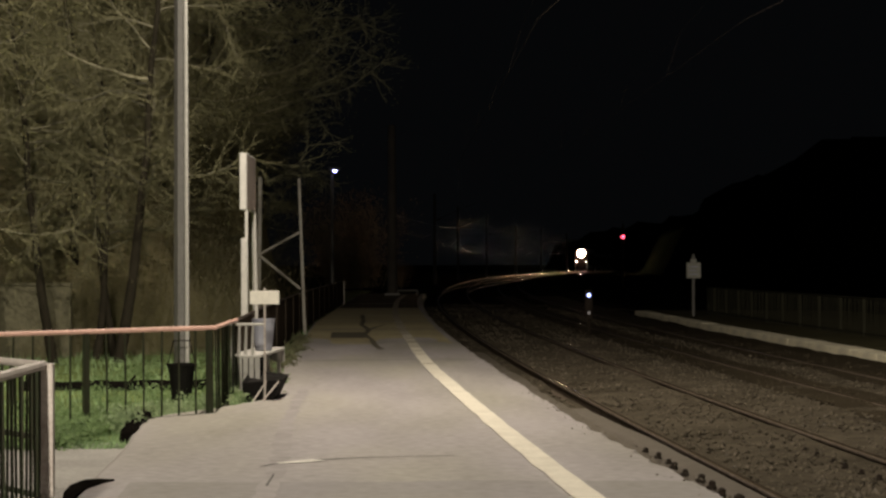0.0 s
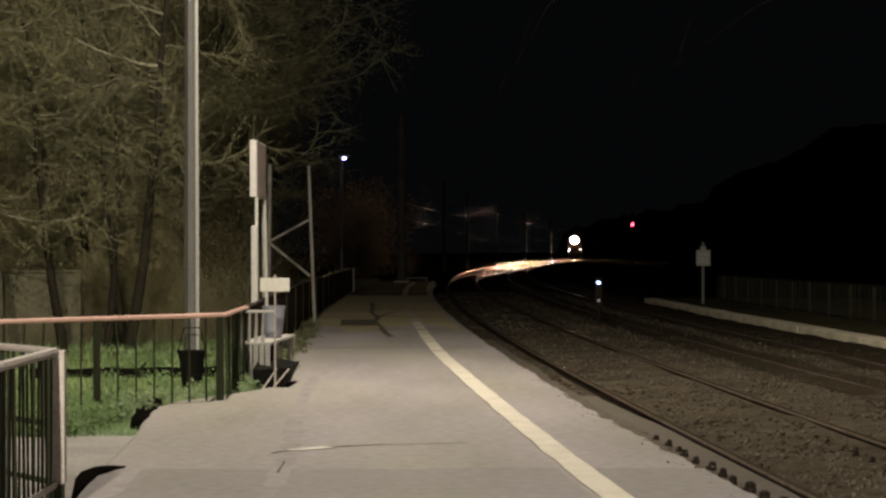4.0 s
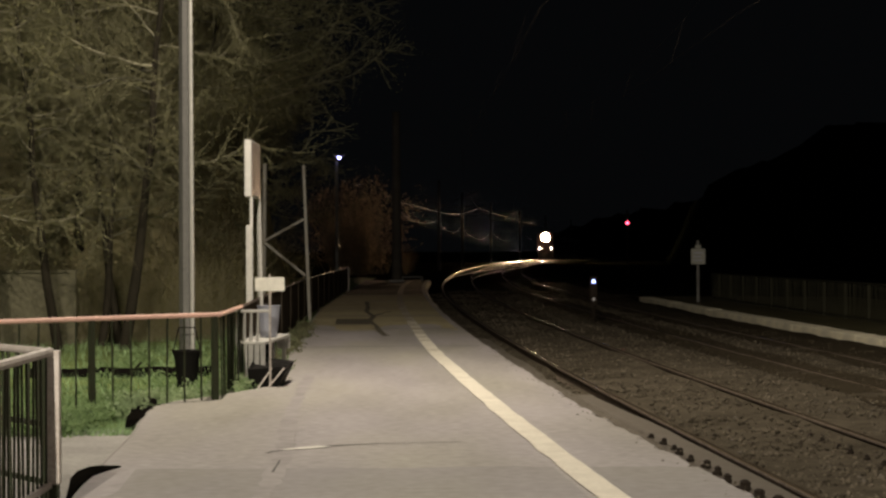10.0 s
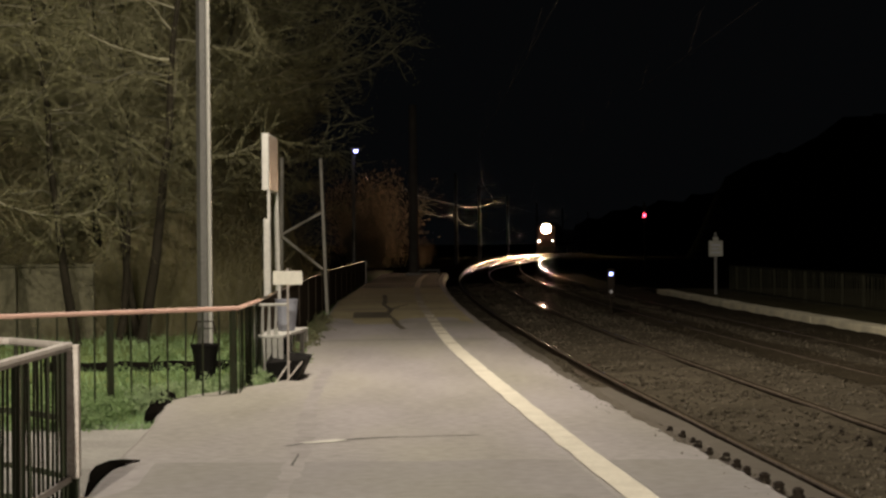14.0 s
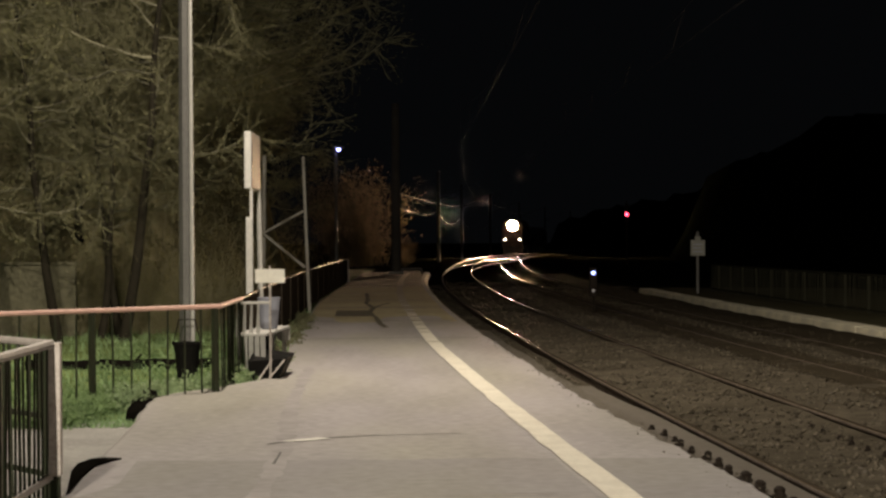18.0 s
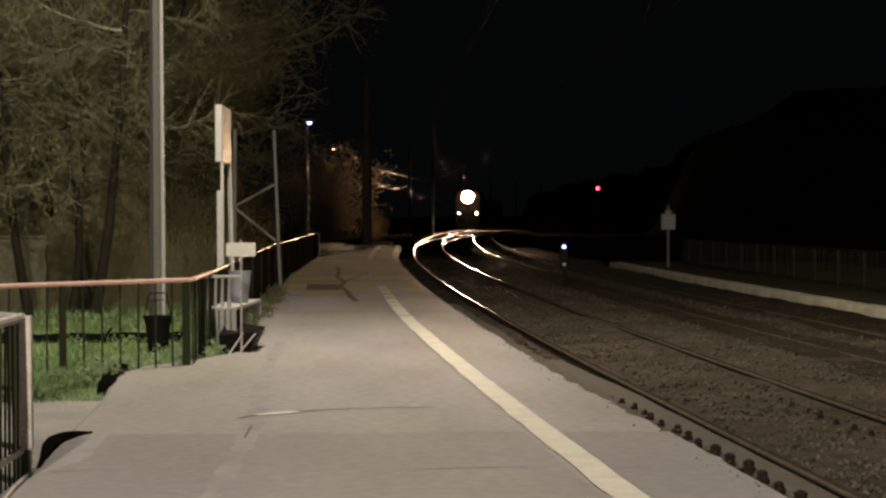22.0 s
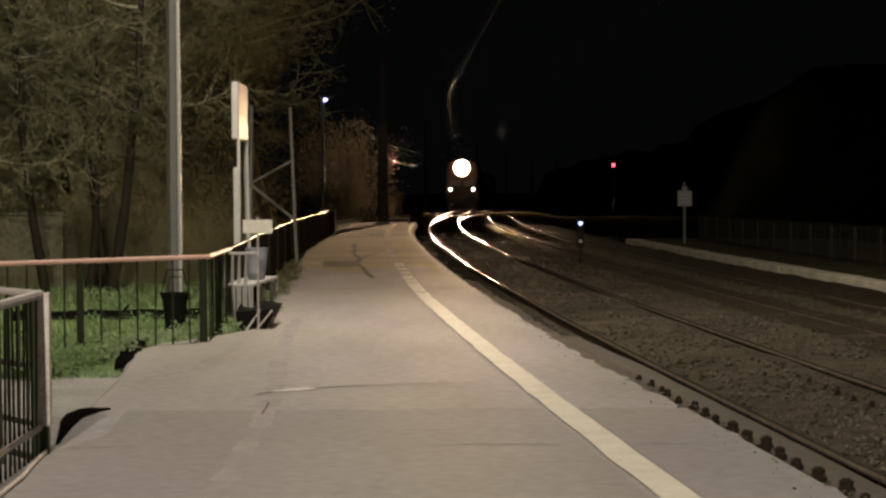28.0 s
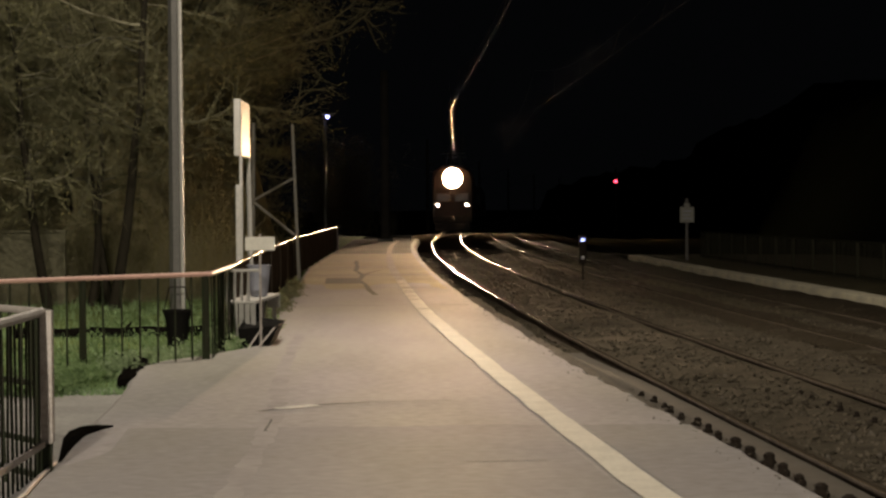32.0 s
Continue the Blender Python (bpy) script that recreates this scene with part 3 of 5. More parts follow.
sheet("filler_strip", [lambda y, s=s: rail_x(y) - 0.31 + s + 0.008 * noise.noise((y * 0.8, s, 0)) for s in (-0.03, 0.0, 0.05, 0.1, 0.16, 0.225)], steps_of(6, 27, 0.4),
      lambda x, y: RAIL_Z - 0.055 + 0.006 * noise.noise((x, y * 0.7, 1)) - 0.09 * ease(-0.3, -0.345, x - rail_x(y)) - 0.07 * ease(20, 27, y), STRIP,
      label="smooth dusty filler strip along the rail", category="ballast")


# ---- tracks ----
HEAD_SECTION = [(-0.0252, -0.012), (-0.0246, -0.0085), (-0.0228, -0.0052), (-0.0196, -0.0025), (-0.0133, -0.0006), (0, 0), (0.0133, -0.0006), (0.0196, -0.0025), (0.0228, -0.0052), (0.0246, -0.0085), (0.0252, -0.012)]
BODY_SECTION = [(-0.036, -0.03), (-0.034, -0.016), (-0.024, -0.01), (0.024, -0.01), (0.034, -0.016), (0.036, -0.03), (0.03, -0.045), (0.009, -0.055), (0.009, -0.15), (0.03, -0.165), (0.072, -0.17), (0.072, -0.182),
                (-0.072, -0.182), (-0.072, -0.17), (-0.03, -0.165), (-0.009, -0.15), (-0.009, -0.055), (-0.03, -0.045)]


def rail(track, offset, z, start, end, top, shape=rail_x):
    path = [(shape(y) + offset, y, z) for y in steps_of(start, end, 2.0, 1.004)]
    body = new("rail", sweep(path, BODY_SECTION, "rail", RAIL_SIDE))
    body.parent = track
    tagged(body, "rusty rail with a worn bright head")
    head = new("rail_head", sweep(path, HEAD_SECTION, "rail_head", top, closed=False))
    head.data.shade_smooth()
    head.parent = body


def sleeper_mesh():
    bm = bmesh.new()
    box(bm, -0.61, 2.13, -0.125, 0.125, -0.16, 0.0, bevel=0.015)
    return mesh_of(bm, "sleeper", SLEEPER)


def fastening_mesh():
    bm = lathe([(0.08, -0.03), (0.086, 0.02), (0.066, 0.05), (0.06, 0.06), (0.066, 0.1), (0.03, 0.13)], 8)
    box(bm, -0.09, 0.03, -0.06, 0.06, -0.03, 0.03)
    return mesh_of(bm, "rail_fastening", FASTENER)


SLEEPER_MESH, FASTENING_MESH = sleeper_mesh(), fastening_mesh()


def track(offset, z, label):
    t = thing("railway_track", (0, 0, 0), label, "railway track", kind="structure")
    for o in (-0.045, GAUGE + 0.015):
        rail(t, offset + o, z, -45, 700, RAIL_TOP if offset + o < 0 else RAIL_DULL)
    y, n, far = 6.0, 0, bmesh.new()
    while y < 260:
        a = heading(y)
        m = pose(rail_x(y) + offset, y, z - 0.182 - 0.008, 0, 0, -math.degrees(a))
        if n < 150:
            s = new("sleeper", SLEEPER_MESH)
            s.parent = t
            s.matrix_basis = m
            if n < 27:
                for o in (-0.35, GAUGE - 0.35):
                    f = new("rail_fastening", FASTENING_MESH)
                    f.parent = s
                    k_size = random.uniform(0.52, 0.7) * (0.8 if o > 0 else 1) * (1 - 0.45 * ease(16, 27, n))
                    f.matrix_basis = pose(o + random.uniform(-0.02, 0.02), random.uniform(-0.05, 0.05), 0.125, random.uniform(-9, 9), random.uniform(-9, 9), random.uniform(-30, 30)) @ Matrix.Diagonal((k_size, k_size, k_size * random.uniform(0.8, 1.1), 1))
        else:
            box(far, -0.61, 2.13, -0.125, 0.125, -0.16, 0.0, m=m)
        y += 0.543 * math.cos(a)
        n += 1
    tagged(part("far_sleepers", far, SLEEPER, t), "sleepers merging with distance", kind="stuff")
    return t


track(0, RAIL_Z, "near railway track curving away from the platform")
track(TRACK2, RAIL2_Z, "second railway track beside the far platform")

# crossover between the tracks, far along the curve
crossover = thing("railway_track", (0, 0, 0), "crossover track joining the two lines in the curve", "railway track", kind="structure")
for o in (0, GAUGE):
    rail(crossover, o, RAIL_Z + 0.002, 118, 245, RAIL_DULL, lambda y: rail_x(y) + TRACK2 * ease(118, 245, y))


# ---- far platform ----
def far_edge(y):
    return rail_x(y) + 6.75


ys = steps_of(-45, 77, 1.5)
verts, faces = [], []
for y in ys:
    e = far_edge(y) + 0.03 * noise.noise((3, y * 0.4, 1))
    verts += [(e + 0.44, y, -0.6), (e + 0.44, y, -0.07), (e + 1.2, y, -0.06), (e + 2.6, y, -0.07), (e + 8, y, -0.12)]
for i in range(len(ys) - 1):
    faces += [(i * 5 + j, i * 5 + j + 1, (i + 1) * 5 + j + 1, (i + 1) * 5 + j) for j in range(4)]
faces.append(tuple(range((len(ys) - 1) * 5, len(ys) * 5)) + ())
me = bpy.data.meshes.new("far_platform")
me.from_pydata(verts, [], faces)
me.materials.append(FAR_VERGE)
far_platform = tagged(new("far_platform", me), "low overgrown platform on the far side of the tracks", "platform", kind="structure")
y = -44.0
while y < 76:
    bm = boxes((0, 0.45, -0.997, 0.997, -0.5, 0), bevel=0.012)
    k = part("kerb_stone", bm, KERB, far_platform)
    k.matrix_basis = pose(far_edge(y) + random.uniform(-0.003, 0.003), y, -0.045 + random.uniform(-0.006, 0.006), 0, 0, -math.degrees(heading(y)))
    y += 2.0


# ---- fences ----
def run_points(line, step, first=0.0):
    """Points at even steps along a polyline in plan."""
    out, carry = [], first
    for (x0, y0), (x1, y1) in zip(line, line[1:]):
        n = math.hypot(x1 - x0, y1 - y0)
        d = carry
        while d < n:
            out.append((x0 + (x1 - x0) * d / n, y0 + (y1 - y0) * d / n, math.atan2(y1 - y0, x1 - x0)))
            d += step
        carry = d - n
    return out


def bar_mesh(h, w, mat, name="bar"):
    bm = boxes((-w / 2, w / 2, -w / 2, w / 2, 0, h))
    return mesh_of(bm, name, mat)


def fence(label, line, base, height, bar_step, post_step, rail_mat, bar_mat, rail_r=0.028, post_mat=None, posts_w=0.05, limit=290, bar_w=0.016, low_z=0.1, low_mat=None, bar_first=0.0, post_first=0.0):
    f = thing("metal_fence", (0, 0, 0), label, "fence")
    top = new("handrail", sweep([(x, y, base + height) for x, y in line], pipe_section(rail_r), "handrail", rail_mat))
    top.parent = f
    low = new("lower_rail", sweep([(x, y, base + low_z) for x, y in line], [(-0.015, -0.02), (0.015, -0.02), (0.015, 0.02), (-0.015, 0.02)], "lower_rail", low_mat or bar_mat))
    low.parent = f
    for p in (top, low):
        for q in p.data.polygons:
            q.use_smooth = False
    bars, rest = bar_mesh(height - 0.02, bar_w, bar_mat), bmesh.new()
    for i, (x, y, a) in enumerate(run_points(line, bar_step, bar_first)):
        if i < limit:
            b = new("bar", bars)
            b.parent = f
            b.matrix_basis = pose(x, y, base, random.uniform(-0.8, 0.8), random.uniform(-0.8, 0.8), math.degrees(a))
        else:
            box(rest, x - 0.01, x + 0.01, y - 0.01, y + 0.01, base, base + height - 0.02)
    if len(rest.verts):
        tagged(part("far_bars", rest, bar_mat, f), kind="stuff")
    else:
        rest.free()
    posts = bar_mesh(height + 0.12, posts_w, post_mat or bar_mat, "post")
    for x, y, a in run_points(line, post_step, post_first):
        b = new("post", posts)
        b.parent = f
        b.matrix_basis = pose(x, y, base - 0.14, 0, 0, math.degrees(a))
    return f


near_fence = fence("dark green barred fence with a pale worn handrail", ((-2.36, 4.0), (-2.46, 13.3)), 0.0, 1.02, 0.15, 1.9, GREY_POST, GREEN_BAR, 0.03, bar_w=0.014, posts_w=0.045, low_z=0.18, low_mat=GREY_POST)
part("end_post", boxes((-2.475, -2.395, 13.27, 13.345, 0.18, 1.03), bevel=0.008), GREY_POST, near_fence, "chalky pale end post")
part("post_foot", boxes((-2.465, -2.405, 13.28, 13.335, -0.15, 0.18)), GREEN_BAR, near_fence, "dark rusty post foot")
back_fence = fence("dark green barred fence turning away beside the path", ((-2.5, 13.36), (-3.0, 14.1), (-5.6, 14.9)), -0.13, 1.15, 0.14, 1.6, GREY_POST, GREEN_BAR, 0.025)
for z in (0.18, 0.55):
    mid = new("middle_rail", sweep([(x, y, z) for x, y in ((-2.5, 13.4), (-3.0, 14.13), (-5.6, 14.93))], [(-0.012, -0.018), (0.012, -0.018), (0.012, 0.018), (-0.012, 0.018)], "middle_rail", GREEN_BAR))
    mid.parent = back_fence
ground_pipe = thing("ground_pipe", (-2.44, 13.5, 0.02), "thin pale pipe lying along the platform edge", "pipe")
part("pipe", sweep([(0.0, 0.1, 0.004), (0.02, -0.4, 0.0), (0.05, -0.9, 0.0), (0.09, -1.4, 0.0), (0.12, -2.6, 0.0)], pipe_section(0.014), "pipe", GREY_POST), None, ground_pipe)
RED_LINE = ((-8.2, 19.7), (-4.5, 21.2), (-2.43, 23.4), (-2.49, 26.6), (-2.75, 33.4), (-2.97, 40.3), (-3.34, 52.8), (-3.56, 67.7), (-3.85, 90))
red_fence = fence("dark green barred fence with a faded red handrail", RED_LINE[:4], -0.12, 1.07, 0.245, 1.7, PINK_RAIL, GREEN_BAR, 0.026, posts_w=0.055, bar_first=0.125, post_first=0.13)
far_rail = new("handrail", sweep([(x, y, 0.95) for x, y in RED_LINE[3:]], pipe_section(0.021), "handrail", DIM_RAIL))
far_rail.parent = red_fence
for x, y, a in run_points(RED_LINE[3:], 4.2) + [(-3.85, 90, 1.57)]:
    p = new("post", bar_mesh(1.1, 0.09 if y > 89 else 0.05, GREY_POST if y > 89 else PANEL, "post"))
    p.parent = red_fence
    p.matrix_basis = pose(x, y, -0.16, 0, 0, math.degrees(a))
for (x0, y0), (x1, y1) in zip(RED_LINE[3:8], RED_LINE[4:]):
    n = max(2, round((y1 - y0) / 2.3))
    panel = mesh_of(boxes((-0.006, 0.006, 0.001, math.hypot(x1 - x0, y1 - y0) / n - 0.001, 0.0, 0.93), bevel=0.0), "sheet_panel", PANEL)
    for k in range(n):
        p = new("sheet_panel", panel)
        p.parent = red_fence
        p.matrix_basis = pose(x0 + (x1 - x0) * k / n, y0 + (y1 - y0) * k / n, 0.0, 0, 0, math.degrees(math.atan2(x0 - x1, y1 - y0)))
fence("low dark metal fence behind the far platform", [(rail_x(y) + 8.9, y) for y in range(20, 73, 4)], -0.09, 0.92, 0.2, 2.4, DULL_BAR, DULL_BAR, 0.02)

# ---- lamp post with a bin at its foot ----
def lamp_post(place, height, label, arm, glow=None):
    p = thing("street_lamp", place, label, "street lamp")
    part("pole", tubes(((0, 0, -0.2), (0, 0, height), 0.108, 0.108 - 0.004 * height), sides=8), POLE, p).matrix_basis = pose(0, 0, 0, 0, 0, 22.5)
    part("arm", tubes(((0, 0, height - 0.1), (arm, -0.6 if arm > 1 else -0.2, height + 0.25), 0.03), sides=8), POLE, p)
    head = part("lamp_head", boxes((-0.3, 0.3, -0.12, 0.12, 0.0, 0.12), bevel=0.03), LAMP_METAL, p)
    head.matrix_basis = pose(arm + 0.2, -0.7 if arm > 1 else -0.2, height + 0.45 if arm > 1 else height + 0.22)
    if glow:
        part("diffuser", lathe([(0.05, -0.13), (0.1, -0.07), (0.09, 0.0)], 12), glow, head, "glowing cold white lamp")
    return p


post = lamp_post((-3.17, 26.5, -0.1), 10.6, "tall faceted grey steel lamp post in the grass", 1.85)
# Pale pipe added along the post as its painted highlight.
part("highlight_strip", tubes(((0.078, -0.08, -0.1), (0.045, -0.049, 10.4), 0.026, 0.024), sides=10), POLE_HIGHLIGHT, post, "pale strip up the post, a highlight put into its colour")
lamp_post((-5.3, 110, -0.3), 6.7, "distant lamp post with a lit cold white head", -0.05, COLD)

bin_ = thing("waste_bin", (-3.12, 26.05, -0.14), "black tapered bucket bin beside the lamp post", "bin")
part("bucket", lathe([(0.125, 0.0), (0.13, 0.2), (0.155, 0.45), (0.175, 0.53), (0.19, 0.54), (0.19, 0.57), (0.16, 0.57), (0.12, 0.1)], 18), BLACK_PLASTIC, bin_)
part("handle", tubes(((-0.17, 0, 0.55), (-0.1, 0, 0.85), 0.008), ((-0.1, 0, 0.85), (0.1, 0, 0.85), 0.008), ((0.1, 0, 0.85), (0.17, 0, 0.56), 0.008), sides=6), FASTENER, bin_)

# ---- box sign on two posts, parallel to the track ----
sign = thing("station_sign", (-2.74, 30.0, -0.1), "tall pale box sign on two white posts behind the fence", "sign", turn=0)
part("board", boxes((-0.02, 0.08, 0.0, 1.5, 2.54, 3.36), bevel=0.012), SIGN_BOX, sign)
# Panel darker than the box: its weaker light is in the colour.
part("panel", boxes((0.08, 0.088, 0.03, 1.47, 2.56, 3.34), bevel=0.003), SHADED_SIGN_FACE, sign, "enamel face, its weaker light put into a darker colour")
part("post", boxes((0.055, 0.095, 0.02, 0.07, 0.0, 2.54)), POLE_WHITE, sign)
part("post_sleeve", boxes((0.0, 0.09, -0.03, 0.09, 0.0, 2.13), bevel=0.01), POLE_WHITE, sign, "whitewashed post sleeve")
far_post = part("post", tubes(((0.09, 1.45, 0.0), (0.06, 1.45, 2.6), 0.052, 0.03), sides=8), POLE_WHITE, sign)

# ---- small white plate on a thin post by the pit ----
plate = thing("small_sign", (-2.04, 25.5, -0.12), "small blank white plate sign on a thin post", "sign")
part("post", tubes(((0, 0, 0), (0, 0, 1.49), 0.014), sides=8), GREY_POST, plate)
part("plate", boxes((-0.18, 0.18, -0.025, -0.015, 1.29, 1.455), bevel=0.004), WHITE, plate)

# ---- dark trough with rods leaning on it ----
trough = thing("black_trough", (-2.1, 25.75, -0.04), "black tapered trough with leaning rods at the platform edge", "trough")
bm = bmesh.new()
low = [bm.verts.new(p) for p in ((-0.2, -0.2, 0), (0.14, -0.2, 0), (0.14, 0.9, 0), (-0.2, 0.9, 0))]
high = [bm.verts.new(p) for p in ((-0.22, -0.25, 0.25), (0.27, -0.25, 0.29), (0.27, 1.0, 0.29), (-0.22, 1.0, 0.36))]
inner = [bm.verts.new(p) for p in ((-0.19, -0.2, 0.22), (0.23, -0.2, 0.25), (0.23, 0.95, 0.25), (-0.19, 0.95, 0.3))]
bm.faces.new(low[::-1])
for k in range(4):
    bm.faces.new((low[k], low[(k + 1) % 4], high[(k + 1) % 4], high[k]))
    bm.faces.new((high[k], high[(k + 1) % 4], inner[(k + 1) % 4], inner[k]))
bm.faces.new(inner)
part("tub", bm, BLACK_PLASTIC, trough)
for k in range(2):
    part("rod", tubes(((-0.1 + 0.11 * k, -0.42, 0.0), (0.08 + 0.15 * k, -0.24, 0.27), 0.011), sides=6), GREY_POST, trough)

# ---- pale litter urn on a dark stand ----
urn = thing("litter_bin", (-2.225, 27.6, -0.05), "blue-grey tapered litter bin on a dark stand", "bin")
part("urn", lathe([(0.11, 0.58), (0.15, 0.96), (0.16, 0.99), (0.14, 0.99), (0.10, 0.7)], 16), BLUE_GREY, urn)
part("stand", tubes(((0, 0, 0), (0, 0, 0.59), 0.07, 0.1), sides=10), BLACK_PLASTIC, urn)

# ---- white bench ----
bench = thing("bench", (-2.46, 26.3, -0.06), "white-painted slatted metal bench facing the platform", "bench", turn=-3)
part("seat", boxes((-0.09, 0.30, 0.0, 2.5, 0.54, 0.58), bevel=0.008), POLE_WHITE, bench)
part("armrest", boxes((-0.08, 0.34, 0.0, 0.06, 0.945, 0.98), bevel=0.008), POLE_WHITE, bench)
for k in range(4):
    bm = bmesh.new()
    tube(bm, (-0.06 + 0.085 * k, 0.03, 0.58), (-0.05 + 0.085 * k, 0.03, 0.945), 0.024, 0.013, 6)
    part("slat", bm, POLE_WHITE, bench)
for k in range(5):
    part("front_board", boxes((-0.07 + 0.075 * k, -0.01 + 0.075 * k, 0.02, 0.05, 0.03, 0.54), bevel=0.004), POLE_WHITE, bench)
part("end_board", boxes((0.12, 0.30, 2.47, 2.5, 0.38, 0.54), bevel=0.005), POLE_WHITE, bench)
for y in (1.2, 2.4):
    part("leg", boxes((0.2, 0.25, y, y + 0.05, 0.0, 0.54)), POLE_WHITE, bench)

# ---- braced pole beyond the sign ----
brace = thing("braced_pole", (-3.26, 52, -0.15), "thin grey pole with diagonal braces beside the fence", "pole")
part("pole", tubes(((0.08, 0, 0), (-0.06, 0, 3.95), 0.044, 0.036), sides=8), BRACE, brace)
part("second_pole", tubes(((-1.1, 0.3, 0), (-1.05, 0.3, 4.0), 0.06, 0.05), sides=8), BRACE, brace)
part("strut", tubes(((-1.08, 0.15, 2.05), (-0.02, -0.1, 1.2), 0.036), sides=6), BRACE, brace)
part("strut", tubes(((-1.08, 0.15, 2.05), (-0.05, -0.1, 2.6), 0.032), sides=6), BRACE, brace)

# ---- sign and signals beside the tracks ----
fs = thing("platform_sign", (8.47, 68, -0.1), "pale peaked board on a post on the far platform", "sign")
part("post", tubes(((0, 0, 0), (0, 0, 2.05), 0.05, 0.045), sides=8), POLE, fs)
part("board", boxes((-0.23, 0.23, -0.09, -0.05, 1.27, 1.78), bevel=0.01), FAR_BOARD, fs)
part("cap", boxes((-0.1, 0.1, -0.08, -0.04, 1.785, 1.9), bevel=0.02), FAR_BOARD, fs)
for k in range(3):
    part("lettering_bar", boxes((-0.15, 0.15 - 0.06 * (k % 2), -0.095, -0.091, 1.38 + 0.12 * k, 1.42 + 0.12 * k)), BLUE_GREY, fs)

dwarf = thing("shunting_signal", (4.03, 54, -0.33), "low shunting signal glowing blue between the tracks", "signal")
part("foot", boxes((-0.12, 0.12, -0.1, 0.1, 0, 0.05), bevel=0.02), SLEEPER, dwarf)
part("mast", tubes(((0, 0, 0.1), (0, 0, 0.55), 0.03), sides=8), FASTENER, dwarf)
part("signal_head", boxes((-0.1, 0.1, 0.0, 0.12, 0.55, 1.3), bevel=0.04), FASTENER, dwarf)
for z, mt, lb in ((1.17, BLUE, "lit blue lens"), (0.71, LENS_OFF, "unlit pale lens")):
    g = part("lens", lathe([(0.05 if mt is BLUE else 0.045, 0.0), (0.042 if mt is BLUE else 0.04, 0.02), (0.02, 0.035)], 14), mt, dwarf, lb)
    g.matrix_basis = pose(0, -0.005, z, 90)
    part("hood", boxes((-0.08, 0.08, -0.12, 0.0, z + 0.075, z + 0.085)), FASTENER, dwarf)

ms = thing("signal_mast", (17.24, 190, -0.6), "railway signal mast showing a red light", "signal")
part("mast", tubes(((0, 0, 0), (0, 0, 5.9), 0.07), sides=10), FASTENER, ms)
part("signal_head", boxes((-0.18, 0.18, -0.08, 0.08, 4.0, 5.6), bevel=0.05), FASTENER, ms)
g = part("lens", lathe([(0.14, 0.0), (0.12, 0.03), (0.05, 0.05)], 14), RED, ms, "lit red lens")
g.matrix_basis = pose(0, -0.085, 4.69, 90)

barrier = thing("end_barrier", (-1.9, 112, -0.25), "low pale rail barrier at the platform end", "barrier")
part("rail", tubes(((0, 0, 0.5), (1.05, 0, 0.5), 0.045), sides=8), POLE, barrier)
for x in (0.0, 1.05):
    part("post", tubes(((x, 0, 0), (x, 0, 0.5), 0.045), sides=8), POLE, barrier)

# ---- overhead line ----
MASTS = (212, 258, 316, 376, 430, 484)


def mast_at(y):
    return rail_x(y) - 3.3


for y in MASTS:
    m = thing("catenary_mast", (mast_at(y), y, -0.5), "slender concrete mast of the overhead line", "mast", "masts of the overhead line", turn=-math.degrees(heading(y)))
    part("mast", tubes(((0, 0, 0), (0, 0, 9.3), 0.2, 0.13), sides=10), MAST, m)
    part("cantilever", tubes(((0, 0, 6.6), (4.1, 0, 8.3), 0.022), sides=6), MAST, m)
    part("steady_arm", tubes(((0.1, 0, 6.7), (4.1, 0, 6.6), 0.018), sides=6), MAST, m)
    part("insulator", tubes(((0.1, 0, 6.7), (0.6, 0, 6.69), 0.07), sides=8), MAST, m)
    part("bracket", tubes(((0, 0, 5.1), (-0.1, 0, 5.14), 0.03), sides=6), MAST, m)

big = thing("concrete_mast", (-2.2, 112, -0.4), "thick dark concrete mast at the platform end", "mast")
part("mast", tubes(((0, 0, 0), (0, 0, 9.5), 0.28, 0.2), sides=12), DARK_CONCRETE, big)
part("foundation", boxes((-0.42, 0.42, -0.42, 0.42, 0, 0.5), bevel=0.05), CONCRETE, big)


def wire(points, r, label, name="overhead_wire", mat=WIRE):
    me = sweep(points, pipe_section(r, 8 if mat is CABLE else 5), name, mat)
    for p in me.polygons:
        p.use_smooth = True
    return tagged(new(name, me), label, "wire")


def sagging(a, b, sag, n=14):
    a, b = Vector(a), Vector(b)
    return [a.lerp(b, k / n) - Vector((0, 0, 4 * sag * (k / n) * (1 - k / n))) for k in range(n + 1)]


def joined(points, sag):
    out = []
    for a, b in zip(points, points[1:]):
        out += sagging(a, b, sag)[:-1]
    return out + [Vector(points[-1])]


SPANS = (-16, 38, 92, 146) + MASTS
STAGGER = (0.3, -0.4, 0.05, 0.25, -0.25, 0.25, -0.25, 0.25, -0.25, 0.25)
